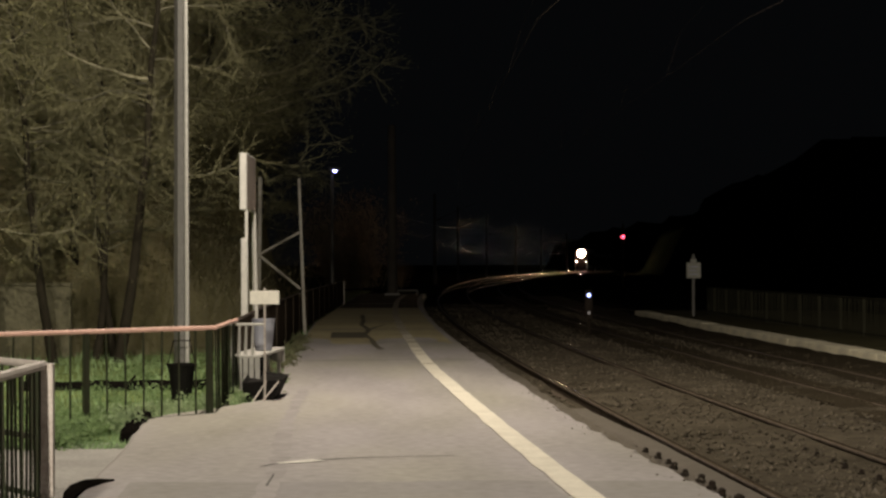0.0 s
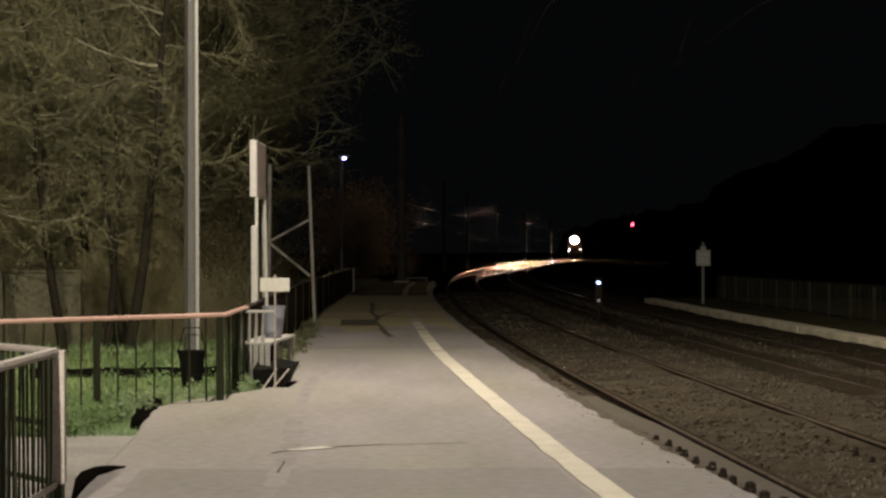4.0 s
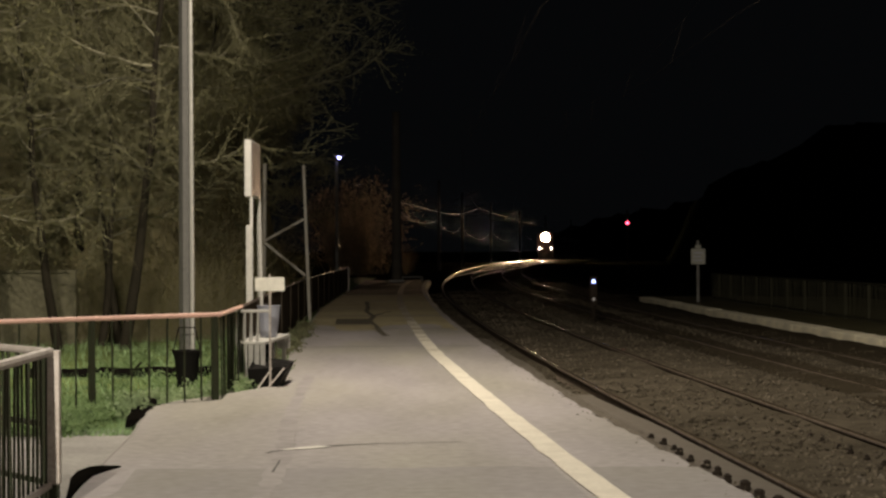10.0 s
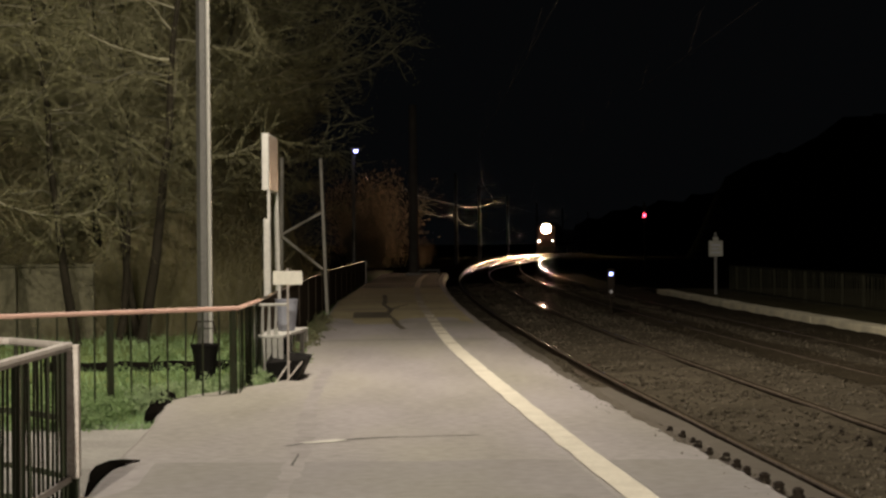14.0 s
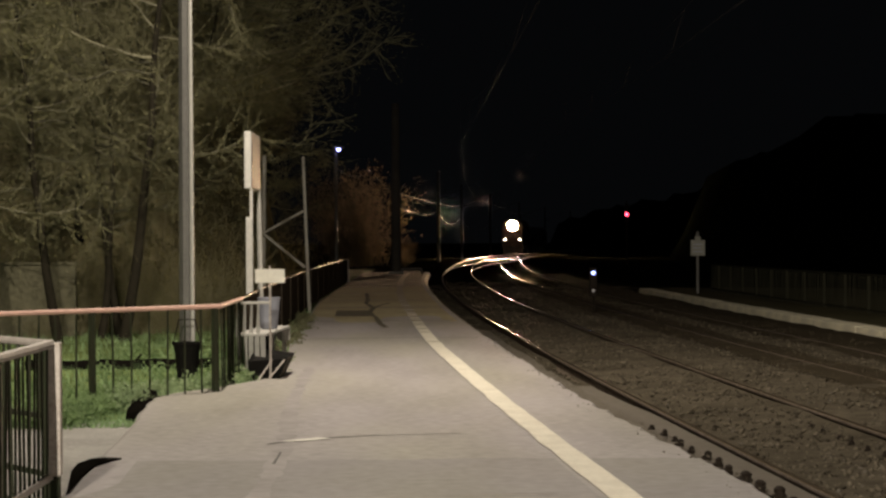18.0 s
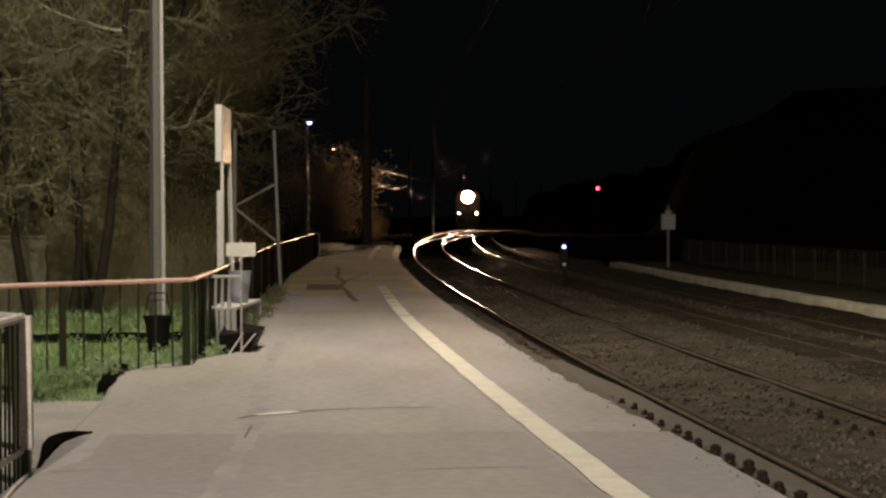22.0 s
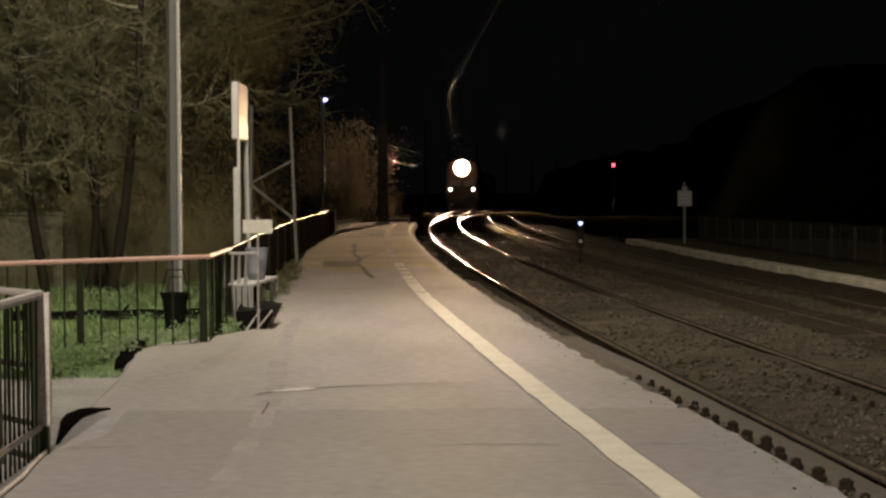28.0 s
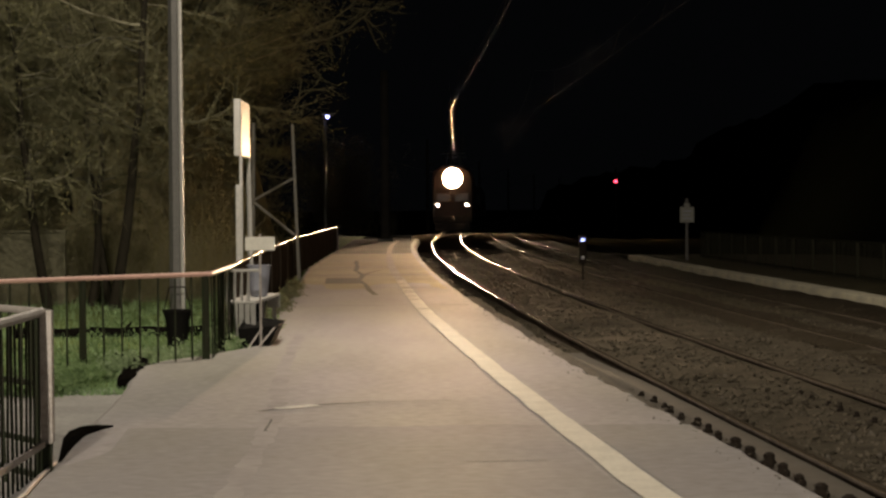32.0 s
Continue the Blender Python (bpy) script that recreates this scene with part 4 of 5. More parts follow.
for centre, z0 in ((0.76, 6.1), (0.76 + TRACK2, 6.05)):
    zig = [(rail_x(y) + centre + side, y) for side, y in zip(STAGGER, SPANS)]
    contact = wire(joined([(x, y, z0) for x, y in zig], 0.04), (0.005 if centre < 1 else 0.0025), "bare copper contact wire over the track")
    wire(joined([(rail_x(y) + centre, y, z0 + 1.7) for y in SPANS], 1.1), 0.0012 if centre < 1 else 0.0015, "sagging messenger wire over the track")
    for k in range(2):
        for s in (0.2, 0.4, 0.6, 0.8):
            a = Vector((*zig[k], z0)).lerp(Vector((*zig[k + 1], z0)), s) - Vector((0, 0, 0.16 * s * (1 - s)))
            y = a.y
            c = Vector((rail_x(SPANS[k]) + centre, SPANS[k], 0)).lerp(Vector((rail_x(SPANS[k + 1]) + centre, SPANS[k + 1], 0)), s)
            b = Vector((c.x, y, z0 + 1.7 - 4.4 * s * (1 - s)))
            d = part("dropper", tubes((a, b, 0.0018), sides=4), WIRE, contact)
FEED = [(-5.43, 110, 5.74), (-4.78, 150, 6.80), (-4.03, 160, 6.05), (-3.57, 167, 5.74), (0.04, 212, 5.62), (5.5, 288, 7.42), (11.5, 345, 7.3), (18.0, 398, 6.9)]
for (a, b), sag in zip(zip(FEED, FEED[1:]), (0.5, 0.0, 0.0, 0.05, 0.5, 0.15, 0.1)):
    wire(sagging(a, b, sag), 0.007 if a[1] < 165 else 0.011 if a[1] < 200 else 0.0135 if a[1] < 280 else 0.005, "sagging insulated feeder cable along the poles", "feeder_cable", CABLE)
LOW = [(-2.4, 112, 4.35), (-1.7, 160, 3.95), (0.0, 212, 4.86), (2.9, 258, 4.68), (8.1, 316, 4.6), (14.85, 376, 5.1), (mast_at(430), 430, 5.2), (mast_at(484), 484, 5.2)]
for (a, b), sag in zip(zip(LOW, LOW[1:]), (0.35, 0.35, 1.1, 1.5, 1.65, 1.5, 1.5)):
    wire(sagging(a, b, sag), 0.0065 if a[1] < 250 else 0.005, "sagging lower cable between the masts", "feeder_cable", CABLE)


# ---- trees ----
def tube_mesh(segments, sides, mat, name):
    """Tapered sticks: rows of start, end, radius at both ends."""
    s = np.array(segments, dtype=float)
    p0, p1, r0, r1 = s[:, 0:3], s[:, 3:6], s[:, 6:7], s[:, 7:8]
    d = p1 - p0
    d /= np.maximum(np.linalg.norm(d, axis=1, keepdims=True), 1e-9)
    ref = np.where(np.abs(d[:, 2:3]) > 0.9, np.array([[1.0, 0, 0]]), np.array([[0, 0, 1.0]]))
    u = np.cross(d, ref)
    u /= np.linalg.norm(u, axis=1, keepdims=True)
    w = np.cross(d, u)
    n = len(s)
    v = np.zeros((n, 2 * sides, 3))
    for k in range(sides):
        a = 2 * math.pi * k / sides
        o = u * math.cos(a) + w * math.sin(a)
        v[:, k], v[:, sides + k] = p0 + o * r0, p1 + o * r1
    base = np.arange(n)[:, None] * 2 * sides
    quads = np.concatenate([base + np.array([k, (k + 1) % sides, sides + (k + 1) % sides, sides + k]) for k in range(sides)])
    return raw_mesh(v.reshape(-1, 3), quads, mat, name)


def raw_mesh(v, quads, mat, name):
    me = bpy.data.meshes.new(name)
    n = len(quads)
    k = quads.shape[1]
    me.vertices.add(len(v))
    me.vertices.foreach_set("co", np.ascontiguousarray(v, dtype=np.float32).ravel())
    me.loops.add(n * k)
    me.loops.foreach_set("vertex_index", np.ascontiguousarray(quads, dtype=np.int32).ravel())
    me.polygons.add(n)
    me.polygons.foreach_set("loop_start", np.arange(0, n * k, k, dtype=np.int32))
    me.update(calc_edges=True)
    me.materials.append(mat)
    return me


def leaf_mesh(points, size, mat, name, rng):
    p = np.array(points)
    n = len(p)
    a = rng.normal(size=(n, 3))
    a /= np.linalg.norm(a, axis=1, keepdims=True)
    b = np.cross(a, rng.normal(size=(n, 3)))
    b /= np.linalg.norm(b, axis=1, keepdims=True)
    s = size * rng.uniform(0.5, 1.3, (n, 1))
    v = np.stack([p, p + (a * 0.5 + b * 0.3) * s, p + a * s, p + (a * 0.5 - b * 0.3) * s], 1)
    quads = np.arange(n * 4).reshape(n, 4)
    return raw_mesh(v.reshape(-1, 3), quads, mat, name)


def grow(rng, height, reach, limbs, rise, first):
    """A bare tree: trunk, long arching limbs with upturned ends, and fine twigs. Returns thick and thin sticks and the twig ends."""
    thick, thin, ends = [], [], []
    p, d, r = np.zeros(3), np.array([rng.normal() * 0.05, rng.normal() * 0.05, 1.0]), height * 0.0125
    trunk = [p]
    for k in range(12):
        d = d + rng.normal(size=3) * 0.06
        d[2] = max(d[2], 0.9)
        d /= np.linalg.norm(d)
        q = p + d * height / 12
        thick.append((*p, *q, r, r * 0.9))
        trunk.append(q)
        p, r = q, r * 0.9

    def stick(p, d, length, r, n, lift, wobble, out):
        pts = []
        for k in range(n):
            d = d + rng.normal(size=3) * wobble + np.array([0, 0, lift * (k / n * 2 - 0.7)])
            d /= np.linalg.norm(d)
            q = p + d * length / n
            out.append((*p, *q, r * (1 - 0.75 * k / n), r * (1 - 0.75 * (k + 1) / n)))
            pts.append((q, d))
            p = q
        return pts

    for k in range(limbs):
        s = first + (0.94 - first) * (k + rng.random()) / limbs
        base = trunk[int(s * 12)] + (trunk[min(int(s * 12) + 1, 12)] - trunk[int(s * 12)]) * (s * 12 % 1)
        a = rng.uniform(0, 2 * math.pi)
        d = np.array([math.cos(a), math.sin(a), rng.uniform(0.0, 0.7)])
        length = reach * rng.uniform(0.6, 1.15) * (1.15 - 0.5 * s)
        for q, d2 in stick(base, d / np.linalg.norm(d), length, 0.034 * rng.uniform(0.6, 1.2), 11, rise, 0.13, thick)[1:]:
            for _ in range(rng.integers(2, 5)):
                e = d2 * 0.9 + rng.normal(size=3) * 0.55
                for q2, d3 in stick(q, e / np.linalg.norm(e), rng.uniform(0.4, 1.15), 0.011, 4, 0.22, 0.14, thin):
                    for _ in range(rng.integers(0, 3)):
                        e = d3 + rng.normal(size=3) * 0.45
                        q3 = stick(q2, e / np.linalg.norm(e), rng.uniform(0.15, 0.45), 0.008, 1, 0.2, 0.15, thin)[-1][0]
                        ends.append(q3)
    return thick, thin, ends


def tree_kind(seed, height, reach, limbs, rise, leaf, leaf_size, label, first=0.14):
    rng = np.random.default_rng(seed)
    thick, thin, ends = grow(rng, height, reach, limbs, rise, first)
    t = tagged(new("tree"), label, "tree", "trees beside the platform")
    part("trunk", tube_mesh(thick[:12], 8, BARK, "trunk"), None, t)
    for k in range(12, len(thick), 11):
        part("limb", tube_mesh(thick[k:k + 11], 3, TWIG, "limb"), None, t)
    part("branchwork", tube_mesh(thin, 3, TWIG_FINE, "branchwork"), None, t, "fine bare twig work")
    if leaf:
        e = np.array(ends)
        e = np.concatenate([e] + [e + rng.normal(size=e.shape) * 0.2 for _ in range(3)])
        part("crown", leaf_mesh(e, leaf_size, leaf, "crown", rng), None, t, "thin young leaves")
    return t


TREES = [tree_kind(11, 10.5, 4.2, 24, 0.22, LEAF, 0.042, "tall bare tree with pale arching limbs", 0.3),
         tree_kind(12, 9.0, 4.8, 22, 0.3, LEAF, 0.042, "spreading bare tree with long pale limbs", 0.27),
         tree_kind(13, 11.5, 3.6, 26, 0.15, None, 0, "tall slim bare tree with pale twigs", 0.3),
         tree_kind(14, 11.0, 6.2, 18, 0.12, LEAF, 0.042, "high-crowned bare tree reaching over the platform", 0.48)]


def shrub_kind(seed, height, leaf, label, leaf_size=0.045):
    rng = np.random.default_rng(seed)
    thin, ends = [], []
    for _ in range(34):
        p = np.array([rng.normal() * 0.45, rng.normal() * 0.45, 0])
        d = np.array([rng.normal() * 0.25, rng.normal() * 0.25, 1.0])
        h = height * rng.uniform(0.5, 1.1)
        r = 0.014
        for k in range(6):
            d = d + rng.normal(size=3) * 0.14
            d /= np.linalg.norm(d)
            q = p + d * h / 6
            thin.append((*p, *q, r, r * 0.8))
            for _ in range(3):
                e = d * 0.5 + rng.normal(size=3) * 0.5
                q2 = q + e * h * 0.16
                thin.append((*q, *q2, r * 0.45, 0.002))
                ends += [q2] + [q2 + rng.normal(size=3) * 0.22 for _ in range(2 if leaf is DRY_LEAF else 7)]
            p, r = q, r * 0.8
    t = tagged(new("shrub"), label, "shrub", "shrubs under the trees")
    part("thicket", tube_mesh(thin, 3, STEM, "thicket"), None, t)
    part("foliage", leaf_mesh(np.array(ends), leaf_size, leaf, "foliage", rng), None, t, "sparse small leaves")
    return t


SHRUBS = [shrub_kind(21, 3.2, SHRUB_LEAF, "thicket shrub with sparse olive leaves"), shrub_kind(22, 2.4, SHRUB_LEAF, "low thicket shrub with olive leaves"),
          shrub_kind(23, 4.0, DRY_LEAF, "tall shrub with dry brown leaves", 0.1)]


def plant(kinds, spots, used):
    for k, (x, y, which, size, turn) in enumerate(spots):
        m = pose(x, y, -0.25, 0, 0, turn)
        ob = kinds[which]
        if which not in used:
            used.add(which)
            ob.scale = (size,) * 3
            ob.matrix_basis = m @ Matrix.Diagonal((size, size, size, 1))
        else:
            c = copy_thing(ob, m)
            c.scale = (size,) * 3


SPOTS = [(-8.6, 34, 1, 1.0, 20), (-6.87, 38, 2, 0.7, 200), (-5.75, 38.2, 2, 0.85, 30), (-10.5, 40, 2, 1.0, 80), (-7.4, 44, 1, 1.05, 140), (-7.2, 50, 0, 1.0, 310), (-9.8, 50, 0, 1.05, 10),
         (-12.5, 46, 1, 1.1, 250), (-7.4, 58, 1, 1.1, 60), (-8.4, 60, 2, 1.0, 170), (-12, 62, 0, 1.2, 95), (-7.6, 66, 0, 1.15, 230), (-9.5, 72, 1, 1.2, 330),
         (-8.6, 78, 1, 1.15, 100), (-14, 75, 2, 1.2, 15), (-10.2, 88, 0, 1.2, 190), (-9.0, 96, 2, 1.0, 280), (-11, 95, 1, 1.3, 45), (-16, 90, 0, 1.4, 120),
         (-7.3, 60, 3, 1.0, 20), (-6.7, 68, 3, 1.1, 160), (-7.2, 79, 3, 1.2, 310), (-8.0, 53, 1, 1.1, 215), (-9.0, 46, 0, 1.1, 70), (-11.4, 54, 2, 1.15, 0), (-9.5, 118, 0, 1.2, 260), (-6.3, 39.0, 2, 0.62, 75), (-5.95, 39.3, 2, 0.6, 190), (-13, 68, 1, 1.3, 40), (-10.5, 66, 0, 1.2, 130), (-15, 80, 1, 1.35, 200), (-12.5, 84, 0, 1.3, 20)]
plant(TREES, SPOTS, set())
rng = np.random.default_rng(5)
BUSH = []
for k in range(60):
    y = 41 + 66 * rng.random() ** 1.3
    x = -4.6 - y * 0.012 - 9 * rng.random() * (y / 60)
    BUSH.append((x, y, int(rng.integers(0, 2)), rng.uniform(0.7, 1.25), rng.uniform(0, 360)))
for x, y, s in ((-9.6, 43, 1.0), (-8.8, 45, 1.1), (-8.0, 43, 0.9), (-10.2, 47, 1.2), (-7.4, 46, 1.0)):
    BUSH.append((x, y, 0, s, 31 * y))
for k in range(11):
    BUSH.append((-8.2 - 4.2 * (k + rng.random()) / 11, 43 + 10 * rng.random(), 0, rng.uniform(1.2, 1.6), 41 * k))
for k in range(16):
    y = 42 + 9 * rng.random()
    BUSH.append((-3.4 - y * 0.03 - 6.5 * (k + rng.random()) / 16, y, k % 2, rng.uniform(0.55, 0.95), 67 * k))
for x, y, s in ((-6.7, 40.6, 0.5), (-6.1, 41.2, 0.6), (-5.6, 40.7, 0.45), (-5.1, 41.4, 0.55), (-7.5, 39.6, 0.3)):
    BUSH.append((x, y, 1, s, 53 * y))
for x, y, s in ((-7.7, 163, 1.68), (-6.6, 167, 1.68), (-5.7, 170, 1.5), (-8.4, 175, 1.78), (-7.1, 181, 1.83), (-5.8, 177, 1.55), (-2.6, 166, 0.55)):
    BUSH.append((x, y, 2, s, 57 * y))
plant(SHRUBS, [b for b in BUSH if b[1] > 130 or brush_z(b[0], b[1]) < 1.6], set())

# ---- leaves and reeds of the brush ----
rng = np.random.default_rng(31)
spots, reeds = [], []
while len(spots) < 24000:
    x, y = -4.6 - 9.5 * rng.random(), 40.5 + 24 * rng.random() ** 1.5
    z = brush_z(x, y)
    if z > -0.1:
        spots.append((x, y, z + 0.12 * rng.random()))
        if len(spots) % 8 == 0:
            tall, lean = rng.uniform(0.3, 1.0), rng.normal(0, 0.15, 2)
            reeds.append((x, y, z - 0.1, x + lean[0], y + lean[1], z + tall, 0.008, 0.003))
tagged(new("brush_leaves", leaf_mesh(spots, 0.085, SHRUB_LEAF, "brush_leaves", rng)), "small olive-brown leaves over the brush", "foliage", kind="stuff")
tagged(new("brush_reeds", tube_mesh(reeds, 3, STEM, "brush_reeds")), "thin dry reeds standing out of the brush", "reeds", kind="stuff")

# ---- grass blades and weeds ----
rng = np.random.default_rng(7)
n = 26000
gy = 20.3 + 34 * rng.random(n) ** 1.8
gx = np.array([left_x(v) for v in gy]) + 0.02 - 5.5 * rng.random(n) ** 1.3 * (gy / 22)
h = (0.05 + 0.13 * rng.random(n) ** 2 + 0.10 * (np.abs(gx + 2.4) < 0.5) * rng.random(n)) * np.where(gy < 22.2, 0.45, 1.0)
ang, lean = rng.uniform(0, 2 * math.pi, n), rng.normal(0, 0.5, (n, 2)) * h[:, None]
w = 0.006 + 0.006 * rng.random(n)
ex, ey = np.cos(ang) * w, np.sin(ang) * w
z = np.full(n, -0.16)
v = np.stack([np.stack([gx - ex, gy - ey, z], 1), np.stack([gx + ex, gy + ey, z], 1), np.stack([gx + lean[:, 0], gy + lean[:, 1], z + h + 0.04], 1)], 1).reshape(-1, 3)
tagged(new("grass_blades", raw_mesh(v, np.arange(n * 3).reshape(n, 3), BLADE, "grass_blades")), "fresh green grass and low weeds", "grass", kind="stuff")

rng = np.random.default_rng(9)
spots = []
for k in range(190):
    y = 20.3 + 16 * rng.random() ** 1.6
    x = left_x(y) - 0.1 - 0.5 * rng.random() if k % 3 else left_x(y) - 0.3 - 2.2 * rng.random()
    c = np.array([x, y, -0.1])
    if abs(x + 3.2) < 0.3 and y < 24:
        c[0] -= 0.6
    if k < 14:
        c = np.array([-2.12 - 0.2 * rng.random(), 26.4 + 3.2 * rng.random(), -0.03])
    spots.append(c + rng.normal(size=(70, 3)) * np.array([0.1, 0.14, 0.05]) + np.array([0, 0, 0.08]))
tagged(new("weed_leaves", leaf_mesh(np.concatenate(spots), 0.055, WEED, "weed_leaves", rng)), "low leafy green weeds along the platform edge", "weeds", kind="stuff")

spots, dull = [], []
for k in range(130):
    if k < 70:
        y = 22.0 + 6 * rng.random()
        c, tall = np.array([left_x(y) - 0.08 - 0.4 * rng.random(), y, -0.02]), 0.07
    else:
        y = 28.5 + 18 * rng.random()
        c, tall = np.array([left_x(y) - 0.12 + 0.2 * rng.random(), y, 0.01]), 0.06
    (spots if k < 70 else dull).append(c + rng.normal(size=(60, 3)) * np.array([0.09, 0.13, tall]))
tagged(new("weed_clumps", leaf_mesh(np.concatenate(spots), 0.06, WEED_PALE, "weed_clumps", rng)), "pale fresh weed clumps along the platform edge", "weeds", kind="stuff")
tagged(new("weed_clumps", leaf_mesh(np.concatenate(dull), 0.06, WEED_DULL, "weed_clumps", rng)), "dull olive weeds creeping over the platform edge", "weeds", kind="stuff")

log = thing("fallen_log", (-4.5, 29.5, -0.1), "dark log lying in the grass, shade put into its colour", "log", turn=6)
# Near-black stem: the log's shade is put into its colour.
part("stem", sweep([(-1.3 + 0.15 * k, 0.03 * math.sin(k * 0.85), 0.03 + 0.012 * math.sin(k * 1.15)) for k in range(19)], pipe_section(0.1, 10), "stem", SHADE_BLACK), SHADE_BLACK, log)
part("stub", tubes(((0.2, 0, 0.06), (0.32, -0.1, 0.2), 0.03, 0.015), sides=6), BARK, log)

# ---- loose ballast stones ----
rng = np.random.default_rng(8)
n = 29000
sy = 12.5 + 80 * rng.random(n) ** 2.3
so = rng.uniform(-0.6, 6.2, n)
sx = np.array([rail_x(v) for v in sy]) + so
keep = (np.abs(so) > 0.09) & (np.abs(so - GAUGE) > 0.09) & (np.abs(so - TRACK2) > 0.09) & (np.abs(so - TRACK2 - GAUGE) > 0.09)
sx, sy, so = sx[keep], sy[keep], so[keep]
n = len(sx)
size = 0.011 + 0.02 * rng.random(n) ** 1.5
octa = np.array([(1, 0, 0), (0, 1, 0), (-1, 0, 0), (0, -1, 0), (0, 0, 0.8), (0, 0, -0.8)])
v = octa[None] * size[:, None, None] * rng.uniform(0.6, 1.3, (n, 6, 1)) + rng.normal(0, 0.15, (n, 6, 3)) * size[:, None, None]
zz = np.array([bed_z(a, b) for a, b in zip(sx, sy)])
v += np.stack([sx, sy, zz + size * 0.35], 1)[:, None]
tri = np.array([(0, 1, 4), (1, 2, 4), (2, 3, 4), (3, 0, 4), (1, 0, 5), (2, 1, 5), (3, 2, 5), (0, 3, 5)])
f = (np.arange(n)[:, None, None] * 6 + tri[None]).reshape(-1, 3)
me = raw_mesh(v.reshape(-1, 3), f, STONE, "ballast_stones")
me.materials.append(OILY_STONE)
me.materials.append(DUST)
dark = so + 0.22 * np.array([noise.noise((a * 0.35, 3.05, 2)) for a in sy])
dark = (dark > 3.1) & ((dark < 4.2) | (dark > 4.85))
me.polygons.foreach_set("material_index", np.repeat(np.where((rng.random(n) < 0.05) & (sy < 25), 2, dark.astype(np.int32)), 8).astype(np.int32))
tagged(new("ballast_stones", me), "loose grey ballast stones between the rails", "gravel", kind="stuff")


# crumbs of gravel along the platform edge
rng = np.random.default_rng(18)
n = 260
cy = 11 + 24 * rng.random(n) ** 1.4
cx = np.array([edge_x(v) for v in cy]) + 0.03 - 0.3 * rng.random(n) ** 2.5
size = 0.004 + 0.009 * rng.random(n) ** 2
v = octa[None] * size[:, None, None] * rng.uniform(0.6, 1.3, (n, 6, 1)) + np.stack([cx, cy, size * 0.4 + 0.002], 1)[:, None]
f = (np.arange(n)[:, None, None] * 6 + tri[None]).reshape(-1, 3)
tagged(new("gravel_crumbs", raw_mesh(v.reshape(-1, 3), f, DUST, "gravel_crumbs")), "crumbs of gravel along the broken platform edge", "gravel", kind="stuff")


# ---- the train ----
def lathe_ring(r, w, z, sides=28):
    bm = bmesh.new()
    rings = [[bm.verts.new(((r + w * math.cos(a)) * math.cos(2 * math.pi * k / sides), (r + w * math.cos(a)) * math.sin(2 * math.pi * k / sides), z + w * math.sin(a))) for k in range(sides)] for a in (0, 1.57, 3.14, 4.71)]
    for a, b in zip(rings, rings[1:] + rings[:1]):
        for k in range(sides):
            bm.faces.new((a[k], a[(k + 1) % sides], b[(k + 1) % sides], b[k]))
    return bm


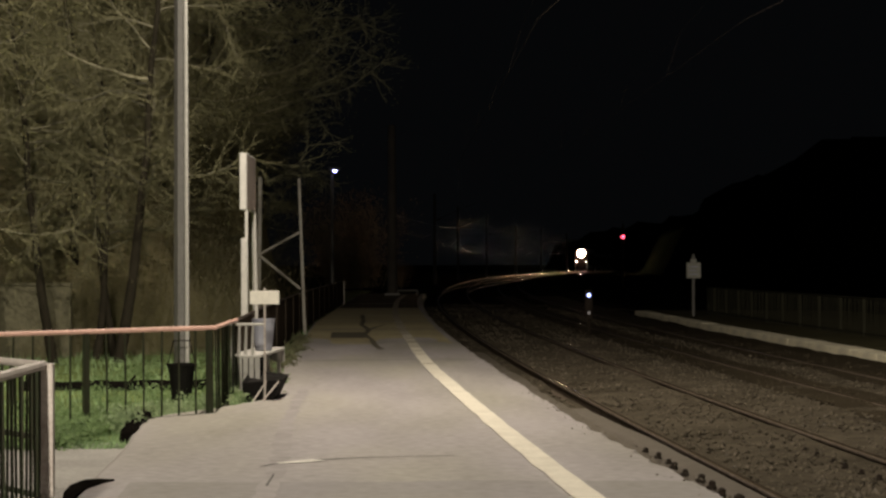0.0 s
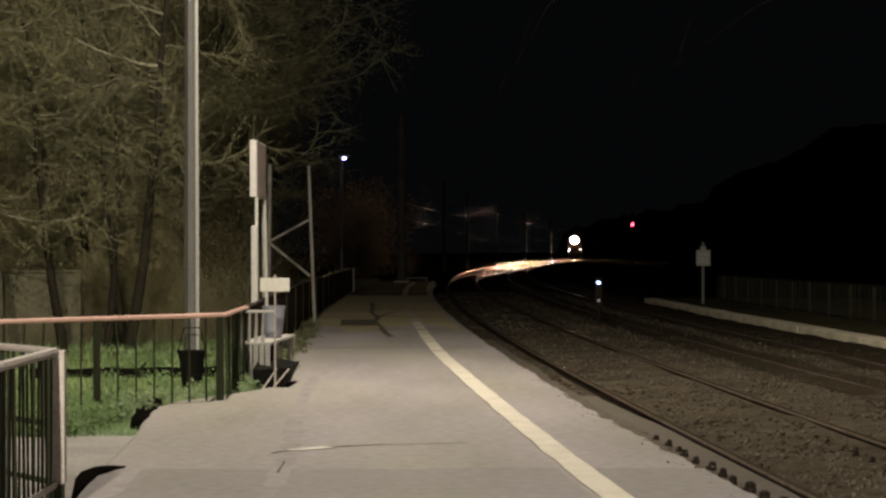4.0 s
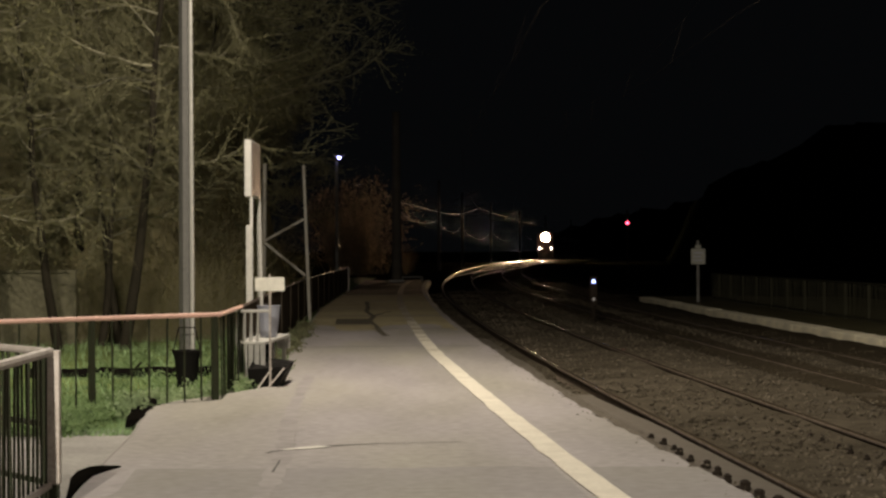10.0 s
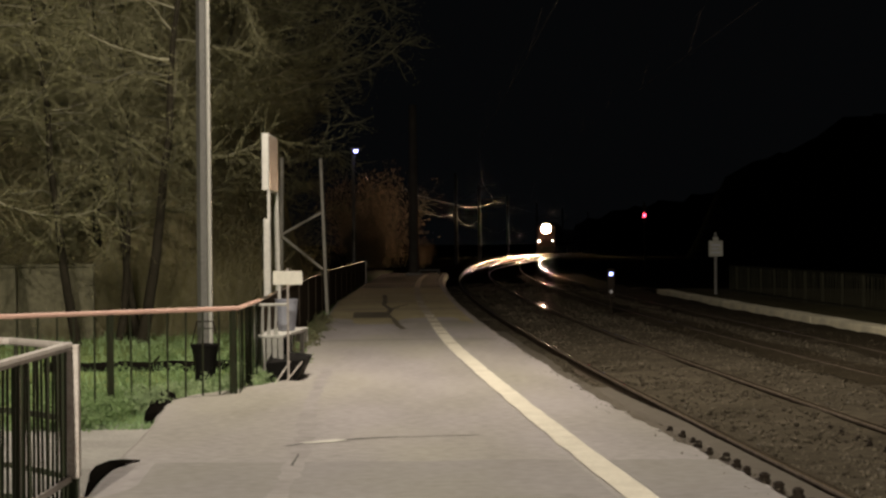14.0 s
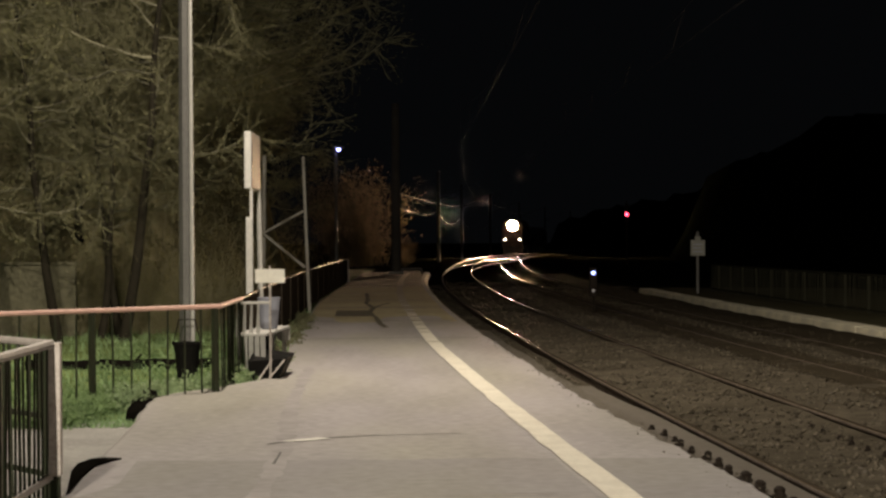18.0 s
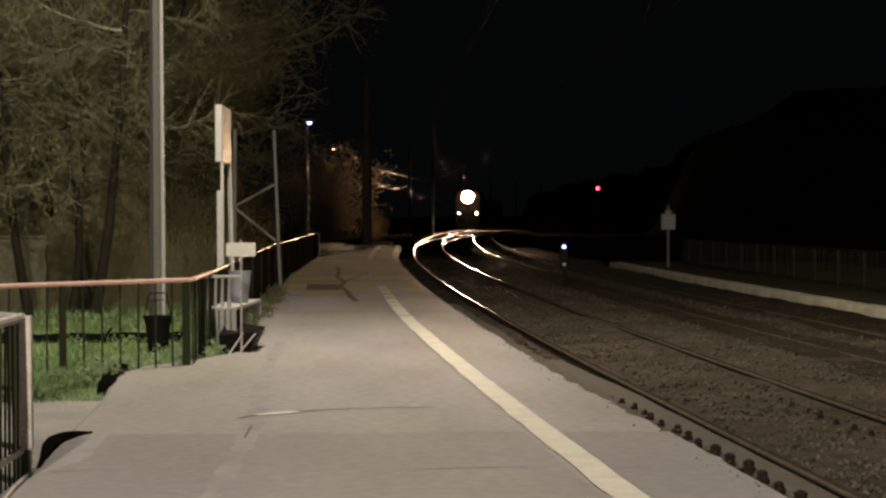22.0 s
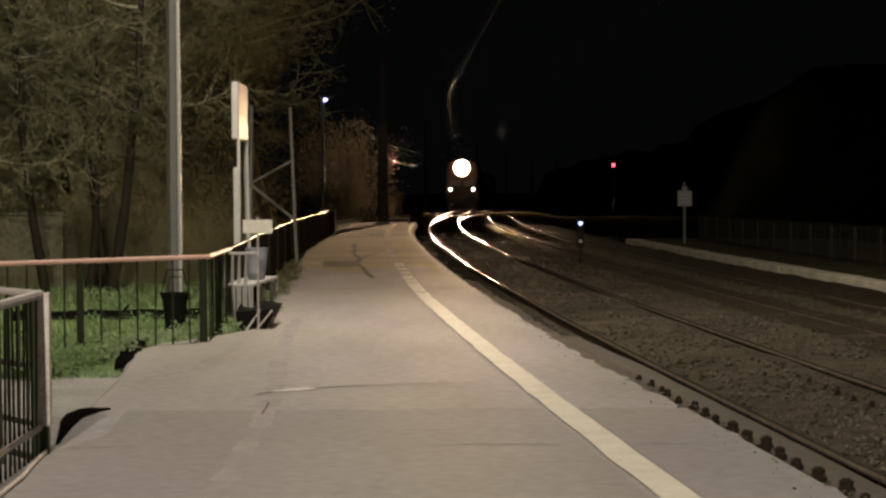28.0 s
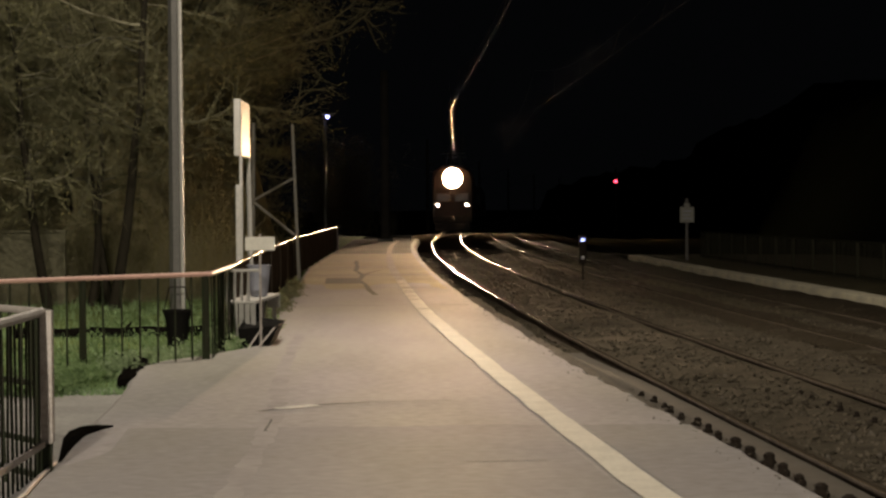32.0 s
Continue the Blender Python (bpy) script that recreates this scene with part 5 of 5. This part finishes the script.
def locomotive():
    t = thing("locomotive", (0, 0, 0), "dark electric locomotive with a blazing headlamp", "locomotive")
    # origin on the rails under the front; the body runs back along +y
    bm = bmesh.new()
    sec = [(-1.55, 1.15), (-1.55, 4.1), (-1.4, 4.65), (-0.9, 5.0), (0.9, 5.0), (1.4, 4.65), (1.55, 4.1), (1.55, 1.15)]
    rings = []
    for y, s, zs in ((0.0, 0.94, 0.96), (0.25, 1.0, 1.0), (16.0, 1.0, 1.0), (16.3, 0.96, 0.97)):
        rings.append([bm.verts.new((x * s, y, 1.15 + (z - 1.15) * zs)) for x, z in sec])
    for a, b in zip(rings, rings[1:]):
        for k in range(8):
            bm.faces.new((a[k], a[(k + 1) % 8], b[(k + 1) % 8], b[k]))
    hole = [bm.verts.new((0.72 * math.cos(a), 0.0, 4.12 + 0.72 * math.sin(a))) for a in [2 * math.pi * k / 24 for k in range(24)]]
    edges = [bm.edges.get((rings[0][k], rings[0][(k + 1) % 8])) for k in range(8)] + [bm.edges.new((hole[k], hole[(k + 1) % 24])) for k in range(24)]
    bmesh.ops.triangle_fill(bm, use_beauty=True, edges=edges)
    bm.faces.new(rings[-1][::-1])
    body = part("body", bm, LOCO_PAINT, t)
    for s in (-1, 1):
        part("windscreen", boxes((0.18 * s if s > 0 else -1.2, 1.2 if s > 0 else -0.18, -0.03, 0.02, 2.35, 2.95), bevel=0.03), CAB_GLASS, body)
        part("buffer", tubes(((0.98 * s, 0, 1.05), (0.98 * s, -0.5, 1.05), 0.13), ((0.98 * s, -0.5, 1.05), (0.98 * s, -0.58, 1.05), 0.24), sides=14), LOCO_GREY, t)
        lampb = part("buffer_lamp", tubes(((1.1 * s, -0.12, 2.08), (1.1 * s, 0.05, 2.08), 0.15, 0.16), sides=16), LOCO_GREY, t)
        g = part("lens", lathe([(0.1, 0.0), (0.085, 0.03), (0.04, 0.05)], 16), BUFFER, lampb, "glowing white lens")
        g.matrix_basis = pose(1.1 * s, -0.12, 2.08, 90)
        part("handrail", tubes(((1.42 * s, -0.1, 1.3), (1.42 * s, -0.1, 2.4), 0.015), sides=6), POLE, t)
    part("bumper_beam", boxes((-1.5, 1.5, -0.1, 0.25, 0.75, 1.2), bevel=0.03), LOCO_GREY, t)
    part("snowplough", boxes((-1.35, 1.35, -0.25, 0.05, 0.15, 0.7), bevel=0.04), LOCO_GREY, t)
    part("coupler", boxes((-0.14, 0.14, -0.65, 0.0, 0.9, 1.2), bevel=0.05), LOCO_GREY, t)
    # Tube hidden in the body, added only to narrow the beam.
    hl = part("headlamp", lathe([(0.335, -6.6), (0.335, -0.06), (0.71, -0.06), (0.74, 0.04), (0.76, 0.02), (0.76, -0.08), (0.35, -0.12), (0.35, -6.65)], 28), LOCO_GREY, t, "headlamp housing with a hidden tube added to narrow the beam")
    hl.matrix_basis = pose(0, -0.02, 4.12, 90)
    part("bulb", lathe([(0.3, -6.55), (0.25, -6.53), (0.1, -6.52)], 28), HEAD, hl, "dazzling warm bulb at the bottom of the beam tube")
    # Oversized glowing glass and tube wall stand in for the lamp's glare.
    bm = bmesh.new()
    rings = [[bm.verts.new((r * math.cos(2 * math.pi * k / 28), r * math.sin(2 * math.pi * k / 28), z)) for k in range(28)] for r, z in ((0.31, -6.4), (0.31, -3.2), (0.31, 0.0), (0.5, 0.015), (0.7, 0.0))]
    for a, b in zip(rings, rings[1:]):
        for k in range(28):
            bm.faces.new((a[k], a[(k + 1) % 28], b[(k + 1) % 28], b[k]))
    part("headlamp_glass_glare", bm, HEAD_GLASS_GLARE, hl, "headlamp glass widened for its glare, with an added glowing tube wall")
    # Ring added to glow as part of the glare disc.
    part("glare_rim", lathe_ring(0.68, 0.06, 0.06), GLARE_RIM, hl, "glowing ring added for the glare around the headlamp")
    part("roof_box", boxes((-0.9, 0.9, 1.5, 15.0, 4.98, 5.1), bevel=0.06), LOCO_ROOF, t)
    for y in (3.0, 13.5):
        pan = part("pantograph", tubes(((-0.5, y, 4.95), (-0.5, y + 1.1, 5.5), 0.025), ((0.5, y, 4.95), (0.5, y + 1.1, 5.5), 0.025),
                                       ((-0.5, y + 1.1, 5.5), (-0.35, y, 6.05), 0.02), ((0.5, y + 1.1, 5.5), (0.35, y, 6.05), 0.02), sides=6), LAMP_METAL, t)
        part("contact_strip", boxes((-0.9, 0.9, y - 0.12, y + 0.12, 6.03, 6.07), bevel=0.015), LAMP_METAL, pan)
    for y in (1.8, 4.8, 11.2, 14.2):
        for s in (-1, 1):
            w = part("wheel", tubes(((0.69 * s, y, 0.6), (0.83 * s, y, 0.6), 0.6), sides=22), LOCO_GREY, t)
    for y in (3.3, 12.7):
        part("bogie", boxes((-1.1, 1.1, y - 2.2, y + 2.2, 0.45, 1.0), bevel=0.06), LOCO_GREY, t)
    return t


def coach():
    t = thing("passenger_coach", (0, 0, 0), "unlit dark passenger coach behind the locomotive", "railway coach")
    bm = bmesh.new()
    sec = [(-1.5, 1.1), (-1.5, 3.3), (-1.2, 3.95), (-0.6, 4.2), (0.6, 4.2), (1.2, 3.95), (1.5, 3.3), (1.5, 1.1)]
    rings = [[bm.verts.new((x, y, z)) for x, z in sec] for y in (0.3, 23.7)]
    for k in range(8):
        bm.faces.new((rings[0][k], rings[0][(k + 1) % 8], rings[1][(k + 1) % 8], rings[1][k]))
    bm.faces.new(rings[0])
    bm.faces.new(rings[1][::-1])
    body = part("body", bm, LOCO_PAINT, t)
    for k in range(9):
        for s in (-1, 1):
            x = 1.5 * s
            part("window", boxes((x - 0.02, x + 0.02, 2.2 + 2.2 * k, 3.4 + 2.2 * k, 2.2, 3.1), bevel=0.01), DARK_GLASS, body)
    for y in (4.0, 20.0):
        part("bogie", boxes((-1.1, 1.1, y - 1.8, y + 1.8, 0.1, 1.0), bevel=0.06), LOCO_GREY, t)
    return t


loco, cars = locomotive(), [coach()]
cars.append(copy_thing(cars[0], pose(0, 0, 0)))


def along(y, back):
    """The point of the near track's axis that lies back metres behind y on the line."""
    for _ in range(int(back * 2)):
        y += 0.5 * math.cos(heading(y))
    return y


def on_track(y, length):
    y2 = along(y, length)
    a, b = (rail_x(y) + GAUGE / 2, y), (rail_x(y2) + GAUGE / 2, y2)
    return pose(a[0], a[1], RAIL_Z, 0, 0, -math.degrees(math.atan2(b[0] - a[0], b[1] - a[1])))


def front_y(t):
    return FRONT[0] + FRONT[1] * t + FRONT[2] * t * t


FRONT = (477.53, -9.1938, -0.02424)


def motions():
    times = [float(k) for k in range(33)]
    walk(loco, [(t, on_track(front_y(t), 14)) for t in times])
    for k, c in enumerate(cars):
        walk(c, [(t, on_track(along(front_y(t), 16.6 + 24.4 * k), 20)) for t in times])


motions()
